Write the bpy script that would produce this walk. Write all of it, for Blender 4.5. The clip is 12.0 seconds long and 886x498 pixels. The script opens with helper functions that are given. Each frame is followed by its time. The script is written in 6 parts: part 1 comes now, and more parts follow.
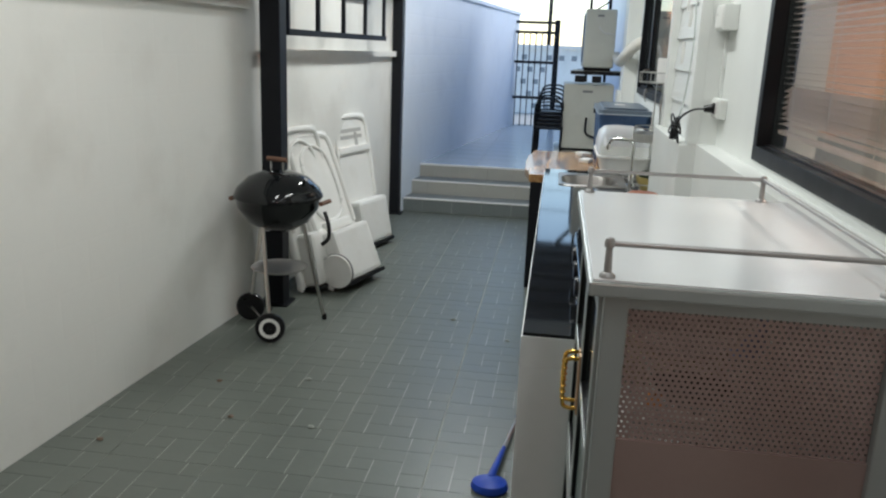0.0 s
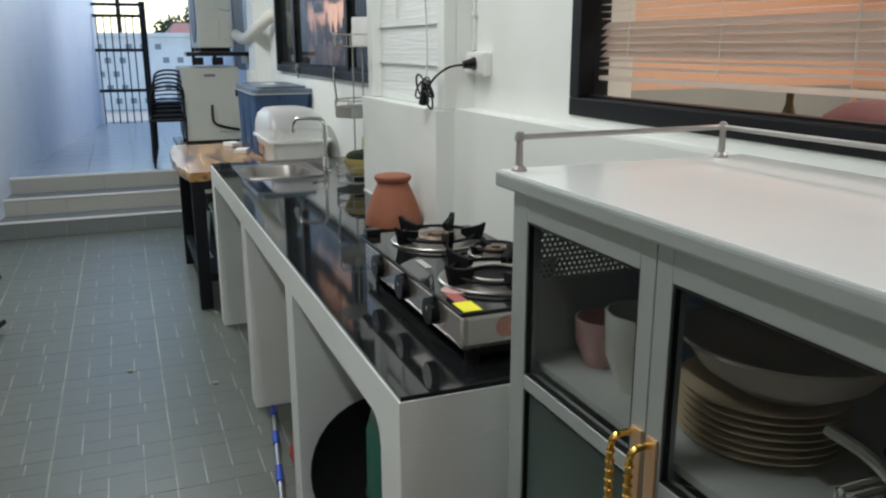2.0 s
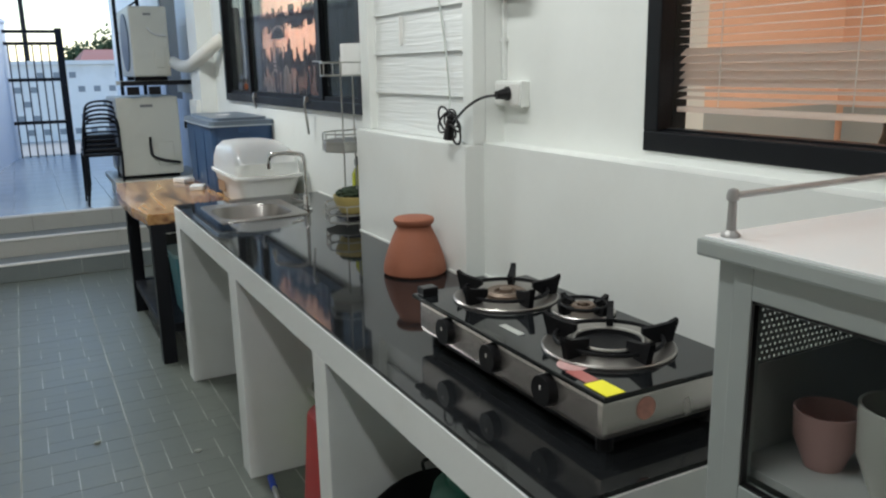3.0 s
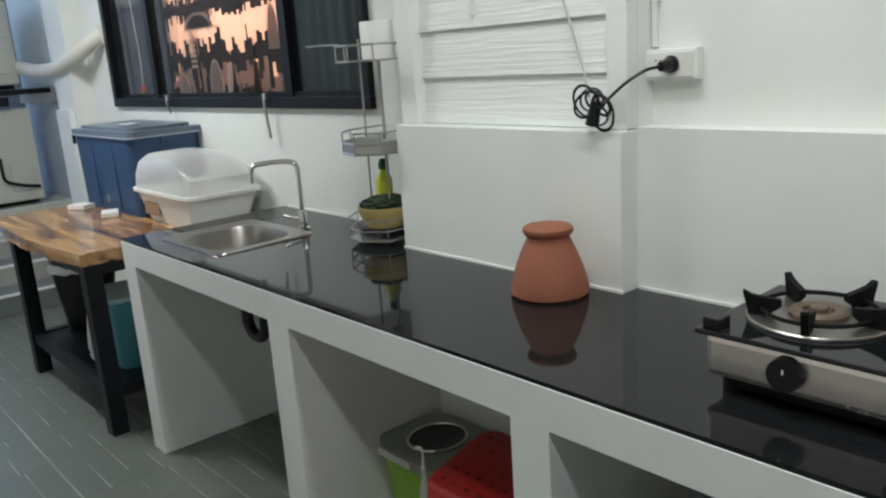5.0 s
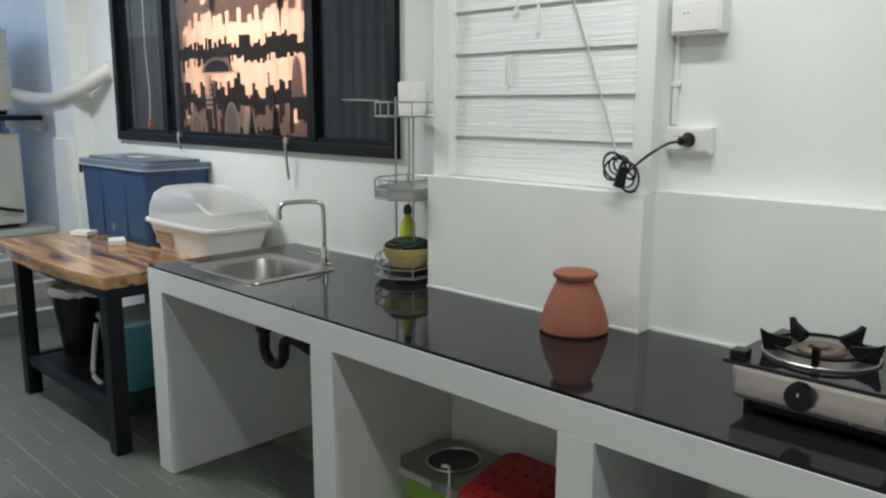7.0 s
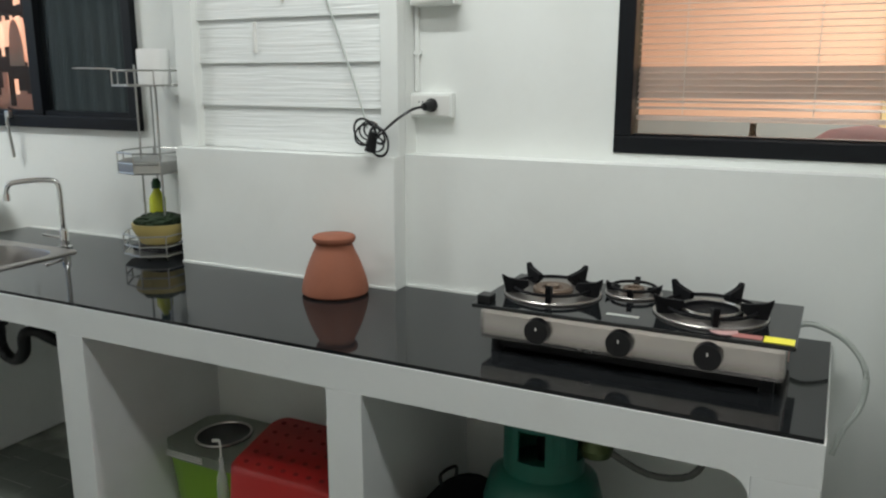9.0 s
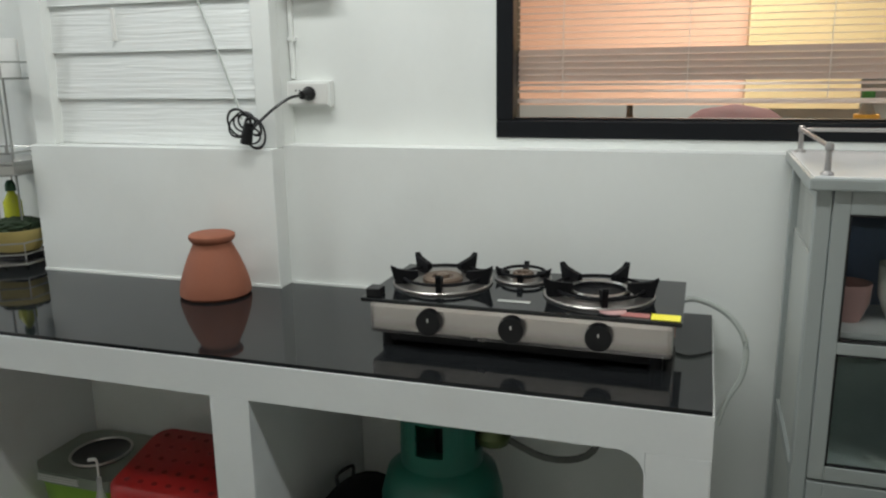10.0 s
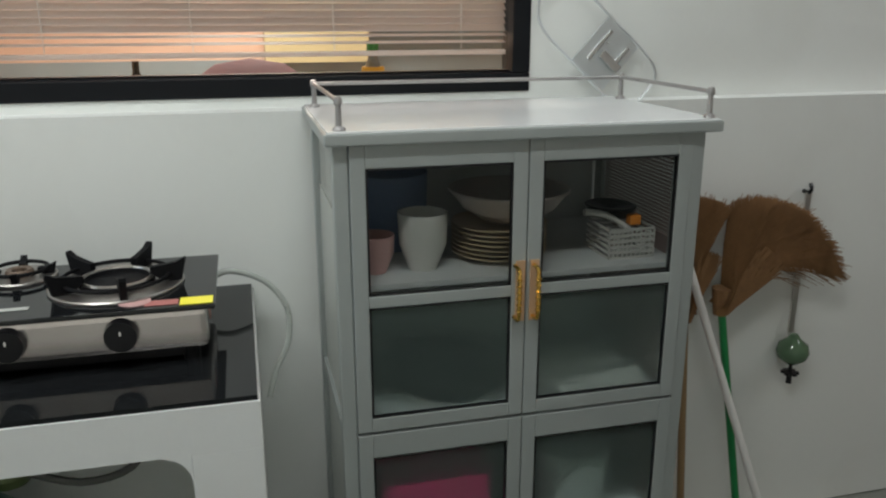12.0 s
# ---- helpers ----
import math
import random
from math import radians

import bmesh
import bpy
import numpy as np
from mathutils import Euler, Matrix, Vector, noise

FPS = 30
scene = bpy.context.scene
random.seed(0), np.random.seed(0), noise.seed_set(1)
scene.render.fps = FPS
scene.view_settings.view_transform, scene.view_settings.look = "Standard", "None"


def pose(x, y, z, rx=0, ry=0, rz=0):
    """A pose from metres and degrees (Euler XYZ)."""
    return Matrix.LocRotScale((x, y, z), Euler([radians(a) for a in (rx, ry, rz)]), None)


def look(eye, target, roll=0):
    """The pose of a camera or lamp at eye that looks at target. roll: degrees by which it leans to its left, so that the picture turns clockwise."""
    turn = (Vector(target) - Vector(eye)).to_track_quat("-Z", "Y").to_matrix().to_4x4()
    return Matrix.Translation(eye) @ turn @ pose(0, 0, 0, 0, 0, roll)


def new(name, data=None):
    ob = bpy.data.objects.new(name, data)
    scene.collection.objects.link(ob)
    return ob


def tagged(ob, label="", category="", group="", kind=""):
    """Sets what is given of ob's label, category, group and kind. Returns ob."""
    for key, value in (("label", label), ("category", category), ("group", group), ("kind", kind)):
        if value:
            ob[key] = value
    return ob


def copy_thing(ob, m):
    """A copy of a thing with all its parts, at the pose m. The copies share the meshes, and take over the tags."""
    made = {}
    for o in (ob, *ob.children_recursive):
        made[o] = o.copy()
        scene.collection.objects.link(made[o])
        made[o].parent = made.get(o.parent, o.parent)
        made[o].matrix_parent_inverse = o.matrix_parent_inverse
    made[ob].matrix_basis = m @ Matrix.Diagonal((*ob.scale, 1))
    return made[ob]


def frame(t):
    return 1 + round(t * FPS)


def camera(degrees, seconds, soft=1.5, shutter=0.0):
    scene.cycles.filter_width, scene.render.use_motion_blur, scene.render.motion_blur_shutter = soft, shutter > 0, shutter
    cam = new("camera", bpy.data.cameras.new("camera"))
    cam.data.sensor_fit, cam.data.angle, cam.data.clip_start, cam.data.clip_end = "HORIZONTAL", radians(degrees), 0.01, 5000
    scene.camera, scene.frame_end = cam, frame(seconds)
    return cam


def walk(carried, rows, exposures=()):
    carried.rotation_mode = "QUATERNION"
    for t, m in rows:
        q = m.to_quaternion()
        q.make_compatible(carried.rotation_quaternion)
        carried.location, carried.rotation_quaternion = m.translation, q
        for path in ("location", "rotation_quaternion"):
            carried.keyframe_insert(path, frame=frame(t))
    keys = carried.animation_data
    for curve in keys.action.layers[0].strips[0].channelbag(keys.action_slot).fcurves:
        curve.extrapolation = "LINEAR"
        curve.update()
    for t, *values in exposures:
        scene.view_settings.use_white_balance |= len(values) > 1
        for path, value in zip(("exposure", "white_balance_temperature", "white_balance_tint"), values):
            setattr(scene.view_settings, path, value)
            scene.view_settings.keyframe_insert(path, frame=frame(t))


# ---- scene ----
cam = camera(58.6, 12.0, soft=2.2)
PATH = [
    (0, (0.212, 0.462, 1.678), (-0.048, 2.383, 1.185), 2.2),
    (0.5, (0.073, 0.71, 1.556), (0.055, 2.671, 1.163), 0.9),
    (1, (-0.114, 0.931, 1.55), (0.132, 2.865, 1.105), -0.5),
    (1.5, (-0.211, 1.123, 1.536), (0.388, 2.951, 0.989), 0.1),
    (2, (-0.263, 1.288, 1.541), (0.456, 3.087, 1.045), -0.1),
    (2.5, (-0.331, 1.468, 1.553), (0.481, 3.233, 1.077), 1.2),
    (3, (-0.473, 1.69, 1.569), (0.432, 3.416, 1.12), -1.1),
    (5, (-0.913, 2.628, 1.55), (0.363, 4.091, 1.07), -3.9),
    (5.5, (-1.038, 2.704, 1.571), (0.319, 4.094, 1.095), -4.1),
    (6, (-1.162, 2.713, 1.597), (0.229, 4.064, 1.107), -3.1),
    (6.5, (-1.269, 2.65, 1.593), (0.113, 4.045, 1.214), -0.5),
    (8.5, (-1.361, 2.609, 1.566), (0.25, 3.724, 1.166), 0.4),
    (9, (-1.367, 2.59, 1.573), (0.38, 3.465, 1.147), 0.0),
    (9.5, (-1.354, 2.583, 1.574), (0.442, 3.342, 1.127), -0.9),
    (10, (-1.313, 2.609, 1.563), (0.536, 3.222, 1.11), -0.9),
    (10.5, (-1.21, 2.665, 1.567), (0.726, 2.821, 1.091), -1.6),
    (11, (-1.164, 2.668, 1.57), (0.742, 2.327, 1.069), -0.5),
    (11.5, (-1.156, 2.627, 1.563), (0.717, 2.177, 1.026), -0.7),
    (12, (-1.136, 2.554, 1.552), (0.724, 2.087, 0.986), -0.1),
]
walk(cam, [(t, look(eye, target, roll)) for t, eye, target, roll in PATH])
scene.view_settings.exposure = 1.0

# ---- light ----
world = bpy.data.worlds.new("sky")
scene.world = world
world.use_nodes = True
wn = world.node_tree
sky = wn.nodes.new("ShaderNodeTexSky")
sky.sky_type, sky.sun_disc = "NISHITA", False
sky.sun_elevation, sky.sun_rotation = radians(55), radians(63)
sky.air_density, sky.dust_density, sky.ozone_density = 1.2, 0.1, 2.0
wn.nodes["Background"].inputs["Strength"].default_value = 0.15
wn.links.new(sky.outputs[0], wn.nodes["Background"].inputs[0])

sun = new("sun", bpy.data.lights.new("sun", "SUN"))
sun.data.energy, sun.data.angle, sun.data.color = 1.5, radians(32), (1.0, 0.95, 0.88)
sun.matrix_world = look((8, 4, 10), (0, 0, 0))


def area_lamp(name, x, y, z, sx, sy, power, color, target):
    ob = new(name, bpy.data.lights.new(name, "AREA"))
    ob.data.shape, ob.data.size, ob.data.size_y = "RECTANGLE", sx, sy
    ob.data.energy, ob.data.color = power, color
    ob.matrix_world = look((x, y, z), target)
    return ob


# unseen tube lamps under the yard roof, and the warm lamps of the two rooms
COOL, NEUTRAL = (0.94, 1.0, 1.04), (0.965, 1.0, 0.99)
# only the worktop tube is inferred; the others are added fill for brightness
for x, y, power, tint in ((-0.75, -0.9, 4.5, COOL), (0.5, 1.1, 3.0, COOL), (0.08, 3.65, 9, NEUTRAL), (-0.8, 2.6, 9.5, NEUTRAL), (-0.4, 6.7, 23, NEUTRAL)):
    area_lamp("tube_light", x, y, 2.84, 0.12, 1.2, power, tint, (x, y + 0.0001, 0))
# a small warm bulb by the door behind the start
area_lamp("porch_light", 0.35, -1.3, 2.2, 0.15, 0.15, 2.2, (1.0, 0.66, 0.54), (0.5, 1.6, 0.9))
area_lamp("room_light", 2.3, 2.5, 2.5, 0.5, 0.5, 31, (1.0, 0.86, 0.76), (2.3, 2.5001, 0))
area_lamp("room_light", 1.7, 6.4, 2.5, 0.5, 0.8, 48, (1.0, 0.86, 0.76), (1.7, 6.4001, 0))


# ---- materials ----
def mat(name, color, rough=0.6, vary=0.12, scale=6.0, fine=60.0, bump=0.15, metal=0.0, dirt=None, dirt_amount=0.0, each=0.0, coat=0.0, spec=0.5):
    """A surface with broad stains and fine grain, in metres."""
    m = bpy.data.materials.new(name)
    m.use_nodes = True
    nt, n = m.node_tree, m.node_tree.nodes
    b = n["Principled BSDF"]
    co = n.new("ShaderNodeTexCoord")
    broad, grain = n.new("ShaderNodeTexNoise"), n.new("ShaderNodeTexNoise")
    broad.inputs["Scale"].default_value, grain.inputs["Scale"].default_value = scale, fine
    broad.inputs["Detail"].default_value = 5
    for t in (broad, grain):
        nt.links.new(co.outputs["Object"], t.inputs["Vector"])
    dark = n.new("ShaderNodeMix")
    dark.data_type = "RGBA"
    c = color
    dark.inputs[6].default_value = tuple(v * (1 - vary) for v in c) + (1,)
    dark.inputs[7].default_value = tuple(min(1, v * (1 + vary)) for v in c) + (1,)
    add = n.new("ShaderNodeMath")
    add.operation = "MULTIPLY_ADD"
    add.inputs[1].default_value, add.inputs[2].default_value = 0.3, 0.0
    nt.links.new(grain.outputs["Fac"], add.inputs[0])
    add2 = n.new("ShaderNodeMath")
    add2.operation = "MULTIPLY_ADD"
    add2.inputs[1].default_value = 0.8
    nt.links.new(broad.outputs["Fac"], add2.inputs[0])
    nt.links.new(add.outputs[0], add2.inputs[2])
    last = add2.outputs[0]
    if each:
        info, a3 = n.new("ShaderNodeObjectInfo"), n.new("ShaderNodeMath")
        a3.operation = "MULTIPLY_ADD"
        a3.inputs[1].default_value = each
        nt.links.new(info.outputs["Random"], a3.inputs[0])
        nt.links.new(last, a3.inputs[2])
        last = a3.outputs[0]
    nt.links.new(last, dark.inputs[0])
    out = dark.outputs[2]
    if dirt:
        d, ramp, mx = n.new("ShaderNodeTexNoise"), n.new("ShaderNodeValToRGB"), n.new("ShaderNodeMix")
        d.inputs["Scale"].default_value, d.inputs["Detail"].default_value = scale * 0.6 + 1.3, 8
        nt.links.new(co.outputs["Object"], d.inputs["Vector"])
        ramp.color_ramp.elements[0].position, ramp.color_ramp.elements[1].position = 0.5, 0.72
        ramp.color_ramp.elements[1].color = (dirt_amount,) * 3 + (1,)
        nt.links.new(d.outputs["Fac"], ramp.inputs[0])
        mx.data_type = "RGBA"
        nt.links.new(ramp.outputs[0], mx.inputs[0])
        nt.links.new(out, mx.inputs[6])
        mx.inputs[7].default_value = dirt + (1,)
        out = mx.outputs[2]
    nt.links.new(out, b.inputs["Base Color"])
    rr = n.new("ShaderNodeMapRange")
    rr.inputs["To Min"].default_value, rr.inputs["To Max"].default_value = max(0.02, rough * 0.8), min(1, rough * 1.2)
    nt.links.new(broad.outputs["Fac"], rr.inputs[0])
    nt.links.new(rr.outputs[0], b.inputs["Roughness"])
    b.inputs["Metallic"].default_value = metal
    b.inputs["Coat Weight"].default_value = coat
    b.inputs["Coat Roughness"].default_value = 0.08
    b.inputs["Specular IOR Level"].default_value = spec
    if bump:
        bp = n.new("ShaderNodeBump")
        bp.inputs["Strength"].default_value, bp.inputs["Distance"].default_value = bump, 0.004
        nt.links.new(add2.outputs[0], bp.inputs["Height"])
        nt.links.new(bp.outputs[0], b.inputs["Normal"])
    return m


def glass(name, tint=(0.9, 0.95, 0.95), rough=0.02, mix=0.85, body=(0.03, 0.035, 0.035)):
    m = bpy.data.materials.new(name)
    m.use_nodes = True
    nt, n = m.node_tree, m.node_tree.nodes
    b = n["Principled BSDF"]
    b.inputs["Base Color"].default_value = body + (1,)
    b.inputs["Roughness"].default_value = rough
    tr, mx = n.new("ShaderNodeBsdfTransparent"), n.new("ShaderNodeMixShader")
    tr.inputs[0].default_value = tint + (1,)
    fr, pw, k = n.new("ShaderNodeLayerWeight"), n.new("ShaderNodeMath"), n.new("ShaderNodeMath")
    fr.inputs[0].default_value = 0.5
    pw.operation, pw.inputs[1].default_value = "POWER", 4.0
    k.operation, k.inputs[1].default_value, k.use_clamp = "ADD", 1 - mix, True
    nt.links.new(fr.outputs["Facing"], pw.inputs[0])
    nt.links.new(pw.outputs[0], k.inputs[0])
    nt.links.new(k.outputs[0], mx.inputs[0])
    nt.links.new(tr.outputs[0], mx.inputs[1])
    nt.links.new(b.outputs[0], mx.inputs[2])
    nt.links.new(mx.outputs[0], n["Material Output"].inputs[0])
    return m


WALL = mat("white_wall_paint", (0.78, 0.80, 0.77), 0.55, 0.035, 1.6, 45, 0.25, dirt=(0.62, 0.62, 0.57), dirt_amount=0.25)
WALL_OLD = mat("white_boundary_paint", (0.76, 0.76, 0.72), 0.6, 0.04, 1.2, 25, 0.35, dirt=(0.56, 0.54, 0.49), dirt_amount=0.4)
# white paint; the blue of the daylight is put into the colour
WALL_FAR = mat("white_paint_blue_daylight", (0.66, 0.73, 0.82), 0.5, 0.05, 2.0, 25, 0.3, dirt=(0.5, 0.57, 0.68), dirt_amount=0.3)
COUNTER = mat("white_counter_plaster", (0.74, 0.76, 0.75), 0.5, 0.04, 3, 50, 0.35, dirt=(0.58, 0.58, 0.55), dirt_amount=0.3)
GRANITE = mat("black_granite", (0.010, 0.011, 0.012), 0.045, 0.5, 30, 350, 0.0, spec=0.30)
TILE = mat("grey_green_floor_tile", (0.115, 0.128, 0.112), 0.38, 0.16, 4, 40, 0.3, each=0.25, dirt=(0.16, 0.175, 0.15), dirt_amount=0.25)
GROUT = mat("pale_grout", (0.42, 0.44, 0.39), 0.8, 0.35, 3, 30, 0.3, dirt=(0.14, 0.155, 0.135), dirt_amount=0.75)
for e, q in zip(next(q for q in GROUT.node_tree.nodes if q.type == "VALTORGB").color_ramp.elements, (0.40, 0.56)):
    e.position = q
TILE_UP = mat("pale_platform_tile", (0.38, 0.42, 0.45), 0.25, 0.06, 3, 30, 0.1, each=0.15)
STEP = mat("step_tile", (0.15, 0.17, 0.17), 0.35, 0.12, 5, 40, 0.2, each=0.3)
RISER = mat("riser_tile", (0.36, 0.36, 0.33), 0.45, 0.08, 5, 40, 0.2, each=0.15)
NOSING = mat("pale_nosing", (0.72, 0.72, 0.69), 0.35, 0.06, 9, 90, 0.1)
BLACK = mat("black_paint", (0.007, 0.008, 0.011), 0.45, 0.3, 8, 70, 0.1, spec=0.25)
FRAME = mat("black_aluminium", (0.006, 0.007, 0.009), 0.42, 0.2, 8, 70, 0.05, spec=0.22)
RAILMETAL = mat("dull_rail_metal", (0.36, 0.35, 0.34), 0.42, 0.08, 9, 60, 0.0, metal=0.6)
STEEL = mat("brushed_steel", (0.60, 0.58, 0.55), 0.30, 0.06, 5, 120, 0.05, metal=1.0)
CHROME = mat("chrome", (0.75, 0.75, 0.74), 0.1, 0.04, 9, 60, 0.0, metal=1.0)
WIRE = mat("grey_wire", (0.5, 0.5, 0.48), 0.3, 0.1, 9, 60, 0.0, metal=0.9)
SINKSTEEL = mat("dull_sink_steel", (0.36, 0.34, 0.32), 0.32, 0.08, 5, 90, 0.05, metal=0.9)
PALEGOLD = mat("pale_gold_plate", (0.62, 0.42, 0.26), 0.45, 0.1, 30, 90, 0.0, metal=0.6)
CABINET = mat("grey_aluminium_profile", (0.35, 0.38, 0.37), 0.34, 0.05, 4, 70, 0.05, metal=0.25)
CAB_TOP = mat("white_laminate", (0.78, 0.80, 0.80), 0.16, 0.03, 3, 50, 0.02, spec=0.35)
CAB_SIDE = mat("grey_sheet_metal", (0.48, 0.50, 0.47), 0.4, 0.08, 2, 60, 0.05, metal=0.3)
# same sheet as CAB_SIDE, with a warm reflection put into the colour
CAB_END = mat("warm_reflection_sheet_metal", (0.36, 0.27, 0.25), 0.36, 0.12, 2, 60, 0.05, metal=0.4)
HOBSTEEL = mat("hob_front_steel", (0.72, 0.67, 0.64), 0.26, 0.10, 5, 120, 0.03, metal=0.9)
BURNT = mat("burnt_burner_iron", (0.16, 0.115, 0.085), 0.45, 0.3, 30, 120, 0.2, metal=0.5)
CAB_IN = mat("grey_liner", (0.60, 0.61, 0.60), 0.5, 0.06, 4, 60, 0.05)
GOLD = mat("gold_plate", (0.85, 0.52, 0.12), 0.18, 0.1, 30, 90, 0.0, metal=1.0)
TERRACOTTA = mat("terracotta", (0.275, 0.095, 0.052), 0.75, 0.14, 12, 90, 0.3, dirt=(0.42, 0.18, 0.11), dirt_amount=0.4)
AWN = mat("dark_awning_steel", (0.03, 0.034, 0.045), 0.6, 0.2, 3, 40, 0.1)
HOBGLASS = mat("black_hob_glass", (0.008, 0.009, 0.01), 0.05, 0.3, 8, 80, 0.0, spec=0.45)
IRON = mat("cast_iron", (0.005, 0.005, 0.006), 0.6, 0.3, 30, 120, 0.1, spec=0.15)
BRASS = mat("burner_brass", (0.42, 0.30, 0.18), 0.45, 0.2, 30, 120, 0.2, metal=0.8)
SOOT = mat("black_enamel", (0.010, 0.010, 0.011), 0.4, 0.3, 25, 120, 0.0, spec=0.2)
RUBBER = mat("black_plastic", (0.008, 0.008, 0.009), 0.3, 0.2, 20, 90, 0.05, spec=0.35)
WHITEPL = mat("white_plastic", (0.78, 0.78, 0.75), 0.4, 0.04, 4, 60, 0.1, dirt=(0.6, 0.58, 0.52), dirt_amount=0.4)
CREAM = mat("cream_steel", (0.56, 0.56, 0.49), 0.45, 0.05, 4, 60, 0.08, dirt=(0.42, 0.41, 0.36), dirt_amount=0.4)
DUCT = mat("wrapped_pipe", (0.72, 0.70, 0.63), 0.6, 0.06, 12, 60, 0.4)
BLUEBOX = mat("blue_plastic", (0.018, 0.058, 0.14), 0.4, 0.1, 6, 60, 0.05)
BLUELID = mat("slate_blue_plastic", (0.13, 0.17, 0.22), 0.3, 0.1, 6, 60, 0.05)
TEAL = mat("teal_plastic", (0.05, 0.20, 0.24), 0.4, 0.1, 6, 60, 0.05)
GREEN = mat("lime_plastic", (0.22, 0.42, 0.03), 0.35, 0.08, 6, 60, 0.05)
RED = mat("red_plastic", (0.34, 0.012, 0.010), 0.4, 0.12, 6, 60, 0.05)
GAS = mat("green_enamel", (0.012, 0.12, 0.085), 0.4, 0.15, 7, 60, 0.1, dirt=(0.05, 0.1, 0.08), dirt_amount=0.4)
TUBE = mat("clear_hose", (0.42, 0.45, 0.42), 0.3, 0.1, 9, 60, 0.0)
YELLOW = mat("yellow_paper", (0.85, 0.80, 0.03), 0.5, 0.03, 9, 60, 0.0)
PINK = mat("pink_plastic", (0.5, 0.08, 0.14), 0.4, 0.1, 6, 60, 0.0)
ROSE = mat("rose_glaze", (0.6, 0.35, 0.33), 0.35, 0.1, 6, 60, 0.0)
CHINA = mat("white_china", (0.72, 0.70, 0.66), 0.25, 0.04, 6, 60, 0.0)
PLATE = mat("beige_china", (0.62, 0.50, 0.34), 0.3, 0.1, 6, 60, 0.0)
PAPER = mat("paper_roll", (0.8, 0.8, 0.78), 0.8, 0.03, 9, 90, 0.2)
BROOM = mat("broom_fibre", (0.26, 0.14, 0.06), 0.8, 0.45, 25, 120, 0.5)
BLIND = mat("blind_slat", (0.84, 0.78, 0.75), 0.4, 0.06, 4, 60, 0.0)
ROOMWALL = mat("warm_room_paint", (0.82, 0.56, 0.42), 0.6, 0.05, 2, 40, 0.1)
DIM_WINDOW = mat("painted_dim_window", (0.10, 0.10, 0.10), 0.6, 0.1, 2, 40, 0.1)
CEIL = mat("roof_underside", (0.7, 0.7, 0.68), 0.6, 0.05, 2, 40, 0.2)
CONCRETE = mat("street_concrete", (0.34, 0.34, 0.32), 0.8, 0.15, 1.5, 30, 0.4)
TRANSLUCENT = glass("clear_plastic", (0.93, 0.94, 0.93), 0.2, 0.66, (0.75, 0.76, 0.76))
WINGLASS = glass("window_glass", (0.86, 0.90, 0.90), 0.02, 0.93)
CABGLASS = glass("tinted_cabinet_glass", (0.84, 0.86, 0.85), 0.05, 0.92)
FROST = glass("frosted_cabinet_glass", (0.78, 0.84, 0.82), 0.3, 0.80, (0.13, 0.17, 0.16))


def frosted(m, tint, rough):
    """Swaps the clear part of a glass for one that scatters what is seen through it."""
    nt, n = m.node_tree, m.node_tree.nodes
    mx = next(q for q in n if q.type == "MIX_SHADER")
    rf = n.new("ShaderNodeBsdfRefraction")
    rf.inputs["Color"].default_value = tint + (1,)
    rf.inputs["Roughness"].default_value, rf.inputs["IOR"].default_value = rough, 1.25
    nt.links.new(rf.outputs[0], mx.inputs[1])


frosted(FROST, (0.88, 0.94, 0.92), 0.34)


def wood_mat():
    m = mat("live_edge_wood", (0.40, 0.20, 0.09), 0.22, 0.25, 3, 60, 0.1, coat=0.4)
    nt, n = m.node_tree, m.node_tree.nodes
    co = n.new("ShaderNodeTexCoord")
    mp, w, r = n.new("ShaderNodeMapping"), n.new("ShaderNodeTexNoise"), n.new("ShaderNodeValToRGB")
    mp.inputs["Scale"].default_value = (8, 0.9, 8)
    w.inputs["Scale"].default_value, w.inputs["Detail"].default_value, w.inputs["Distortion"].default_value = 1.5, 5, 0.9
    for p, c in ((0.33, (0.05, 0.02, 0.01, 1)), (0.43, (0.24, 0.105, 0.035, 1)), (0.52, (0.40, 0.21, 0.08, 1)), (0.68, (0.58, 0.35, 0.14, 1))):
        e = r.color_ramp.elements.new(p)
        e.color = c
    r.color_ramp.elements.remove(r.color_ramp.elements[0])
    nt.links.new(co.outputs["Object"], mp.inputs[0])
    nt.links.new(mp.outputs[0], w.inputs["Vector"])
    nt.links.new(w.outputs["Fac"], r.inputs[0])
    nt.links.new(r.outputs[0], n["Principled BSDF"].inputs["Base Color"])
    return m


WOOD = wood_mat()


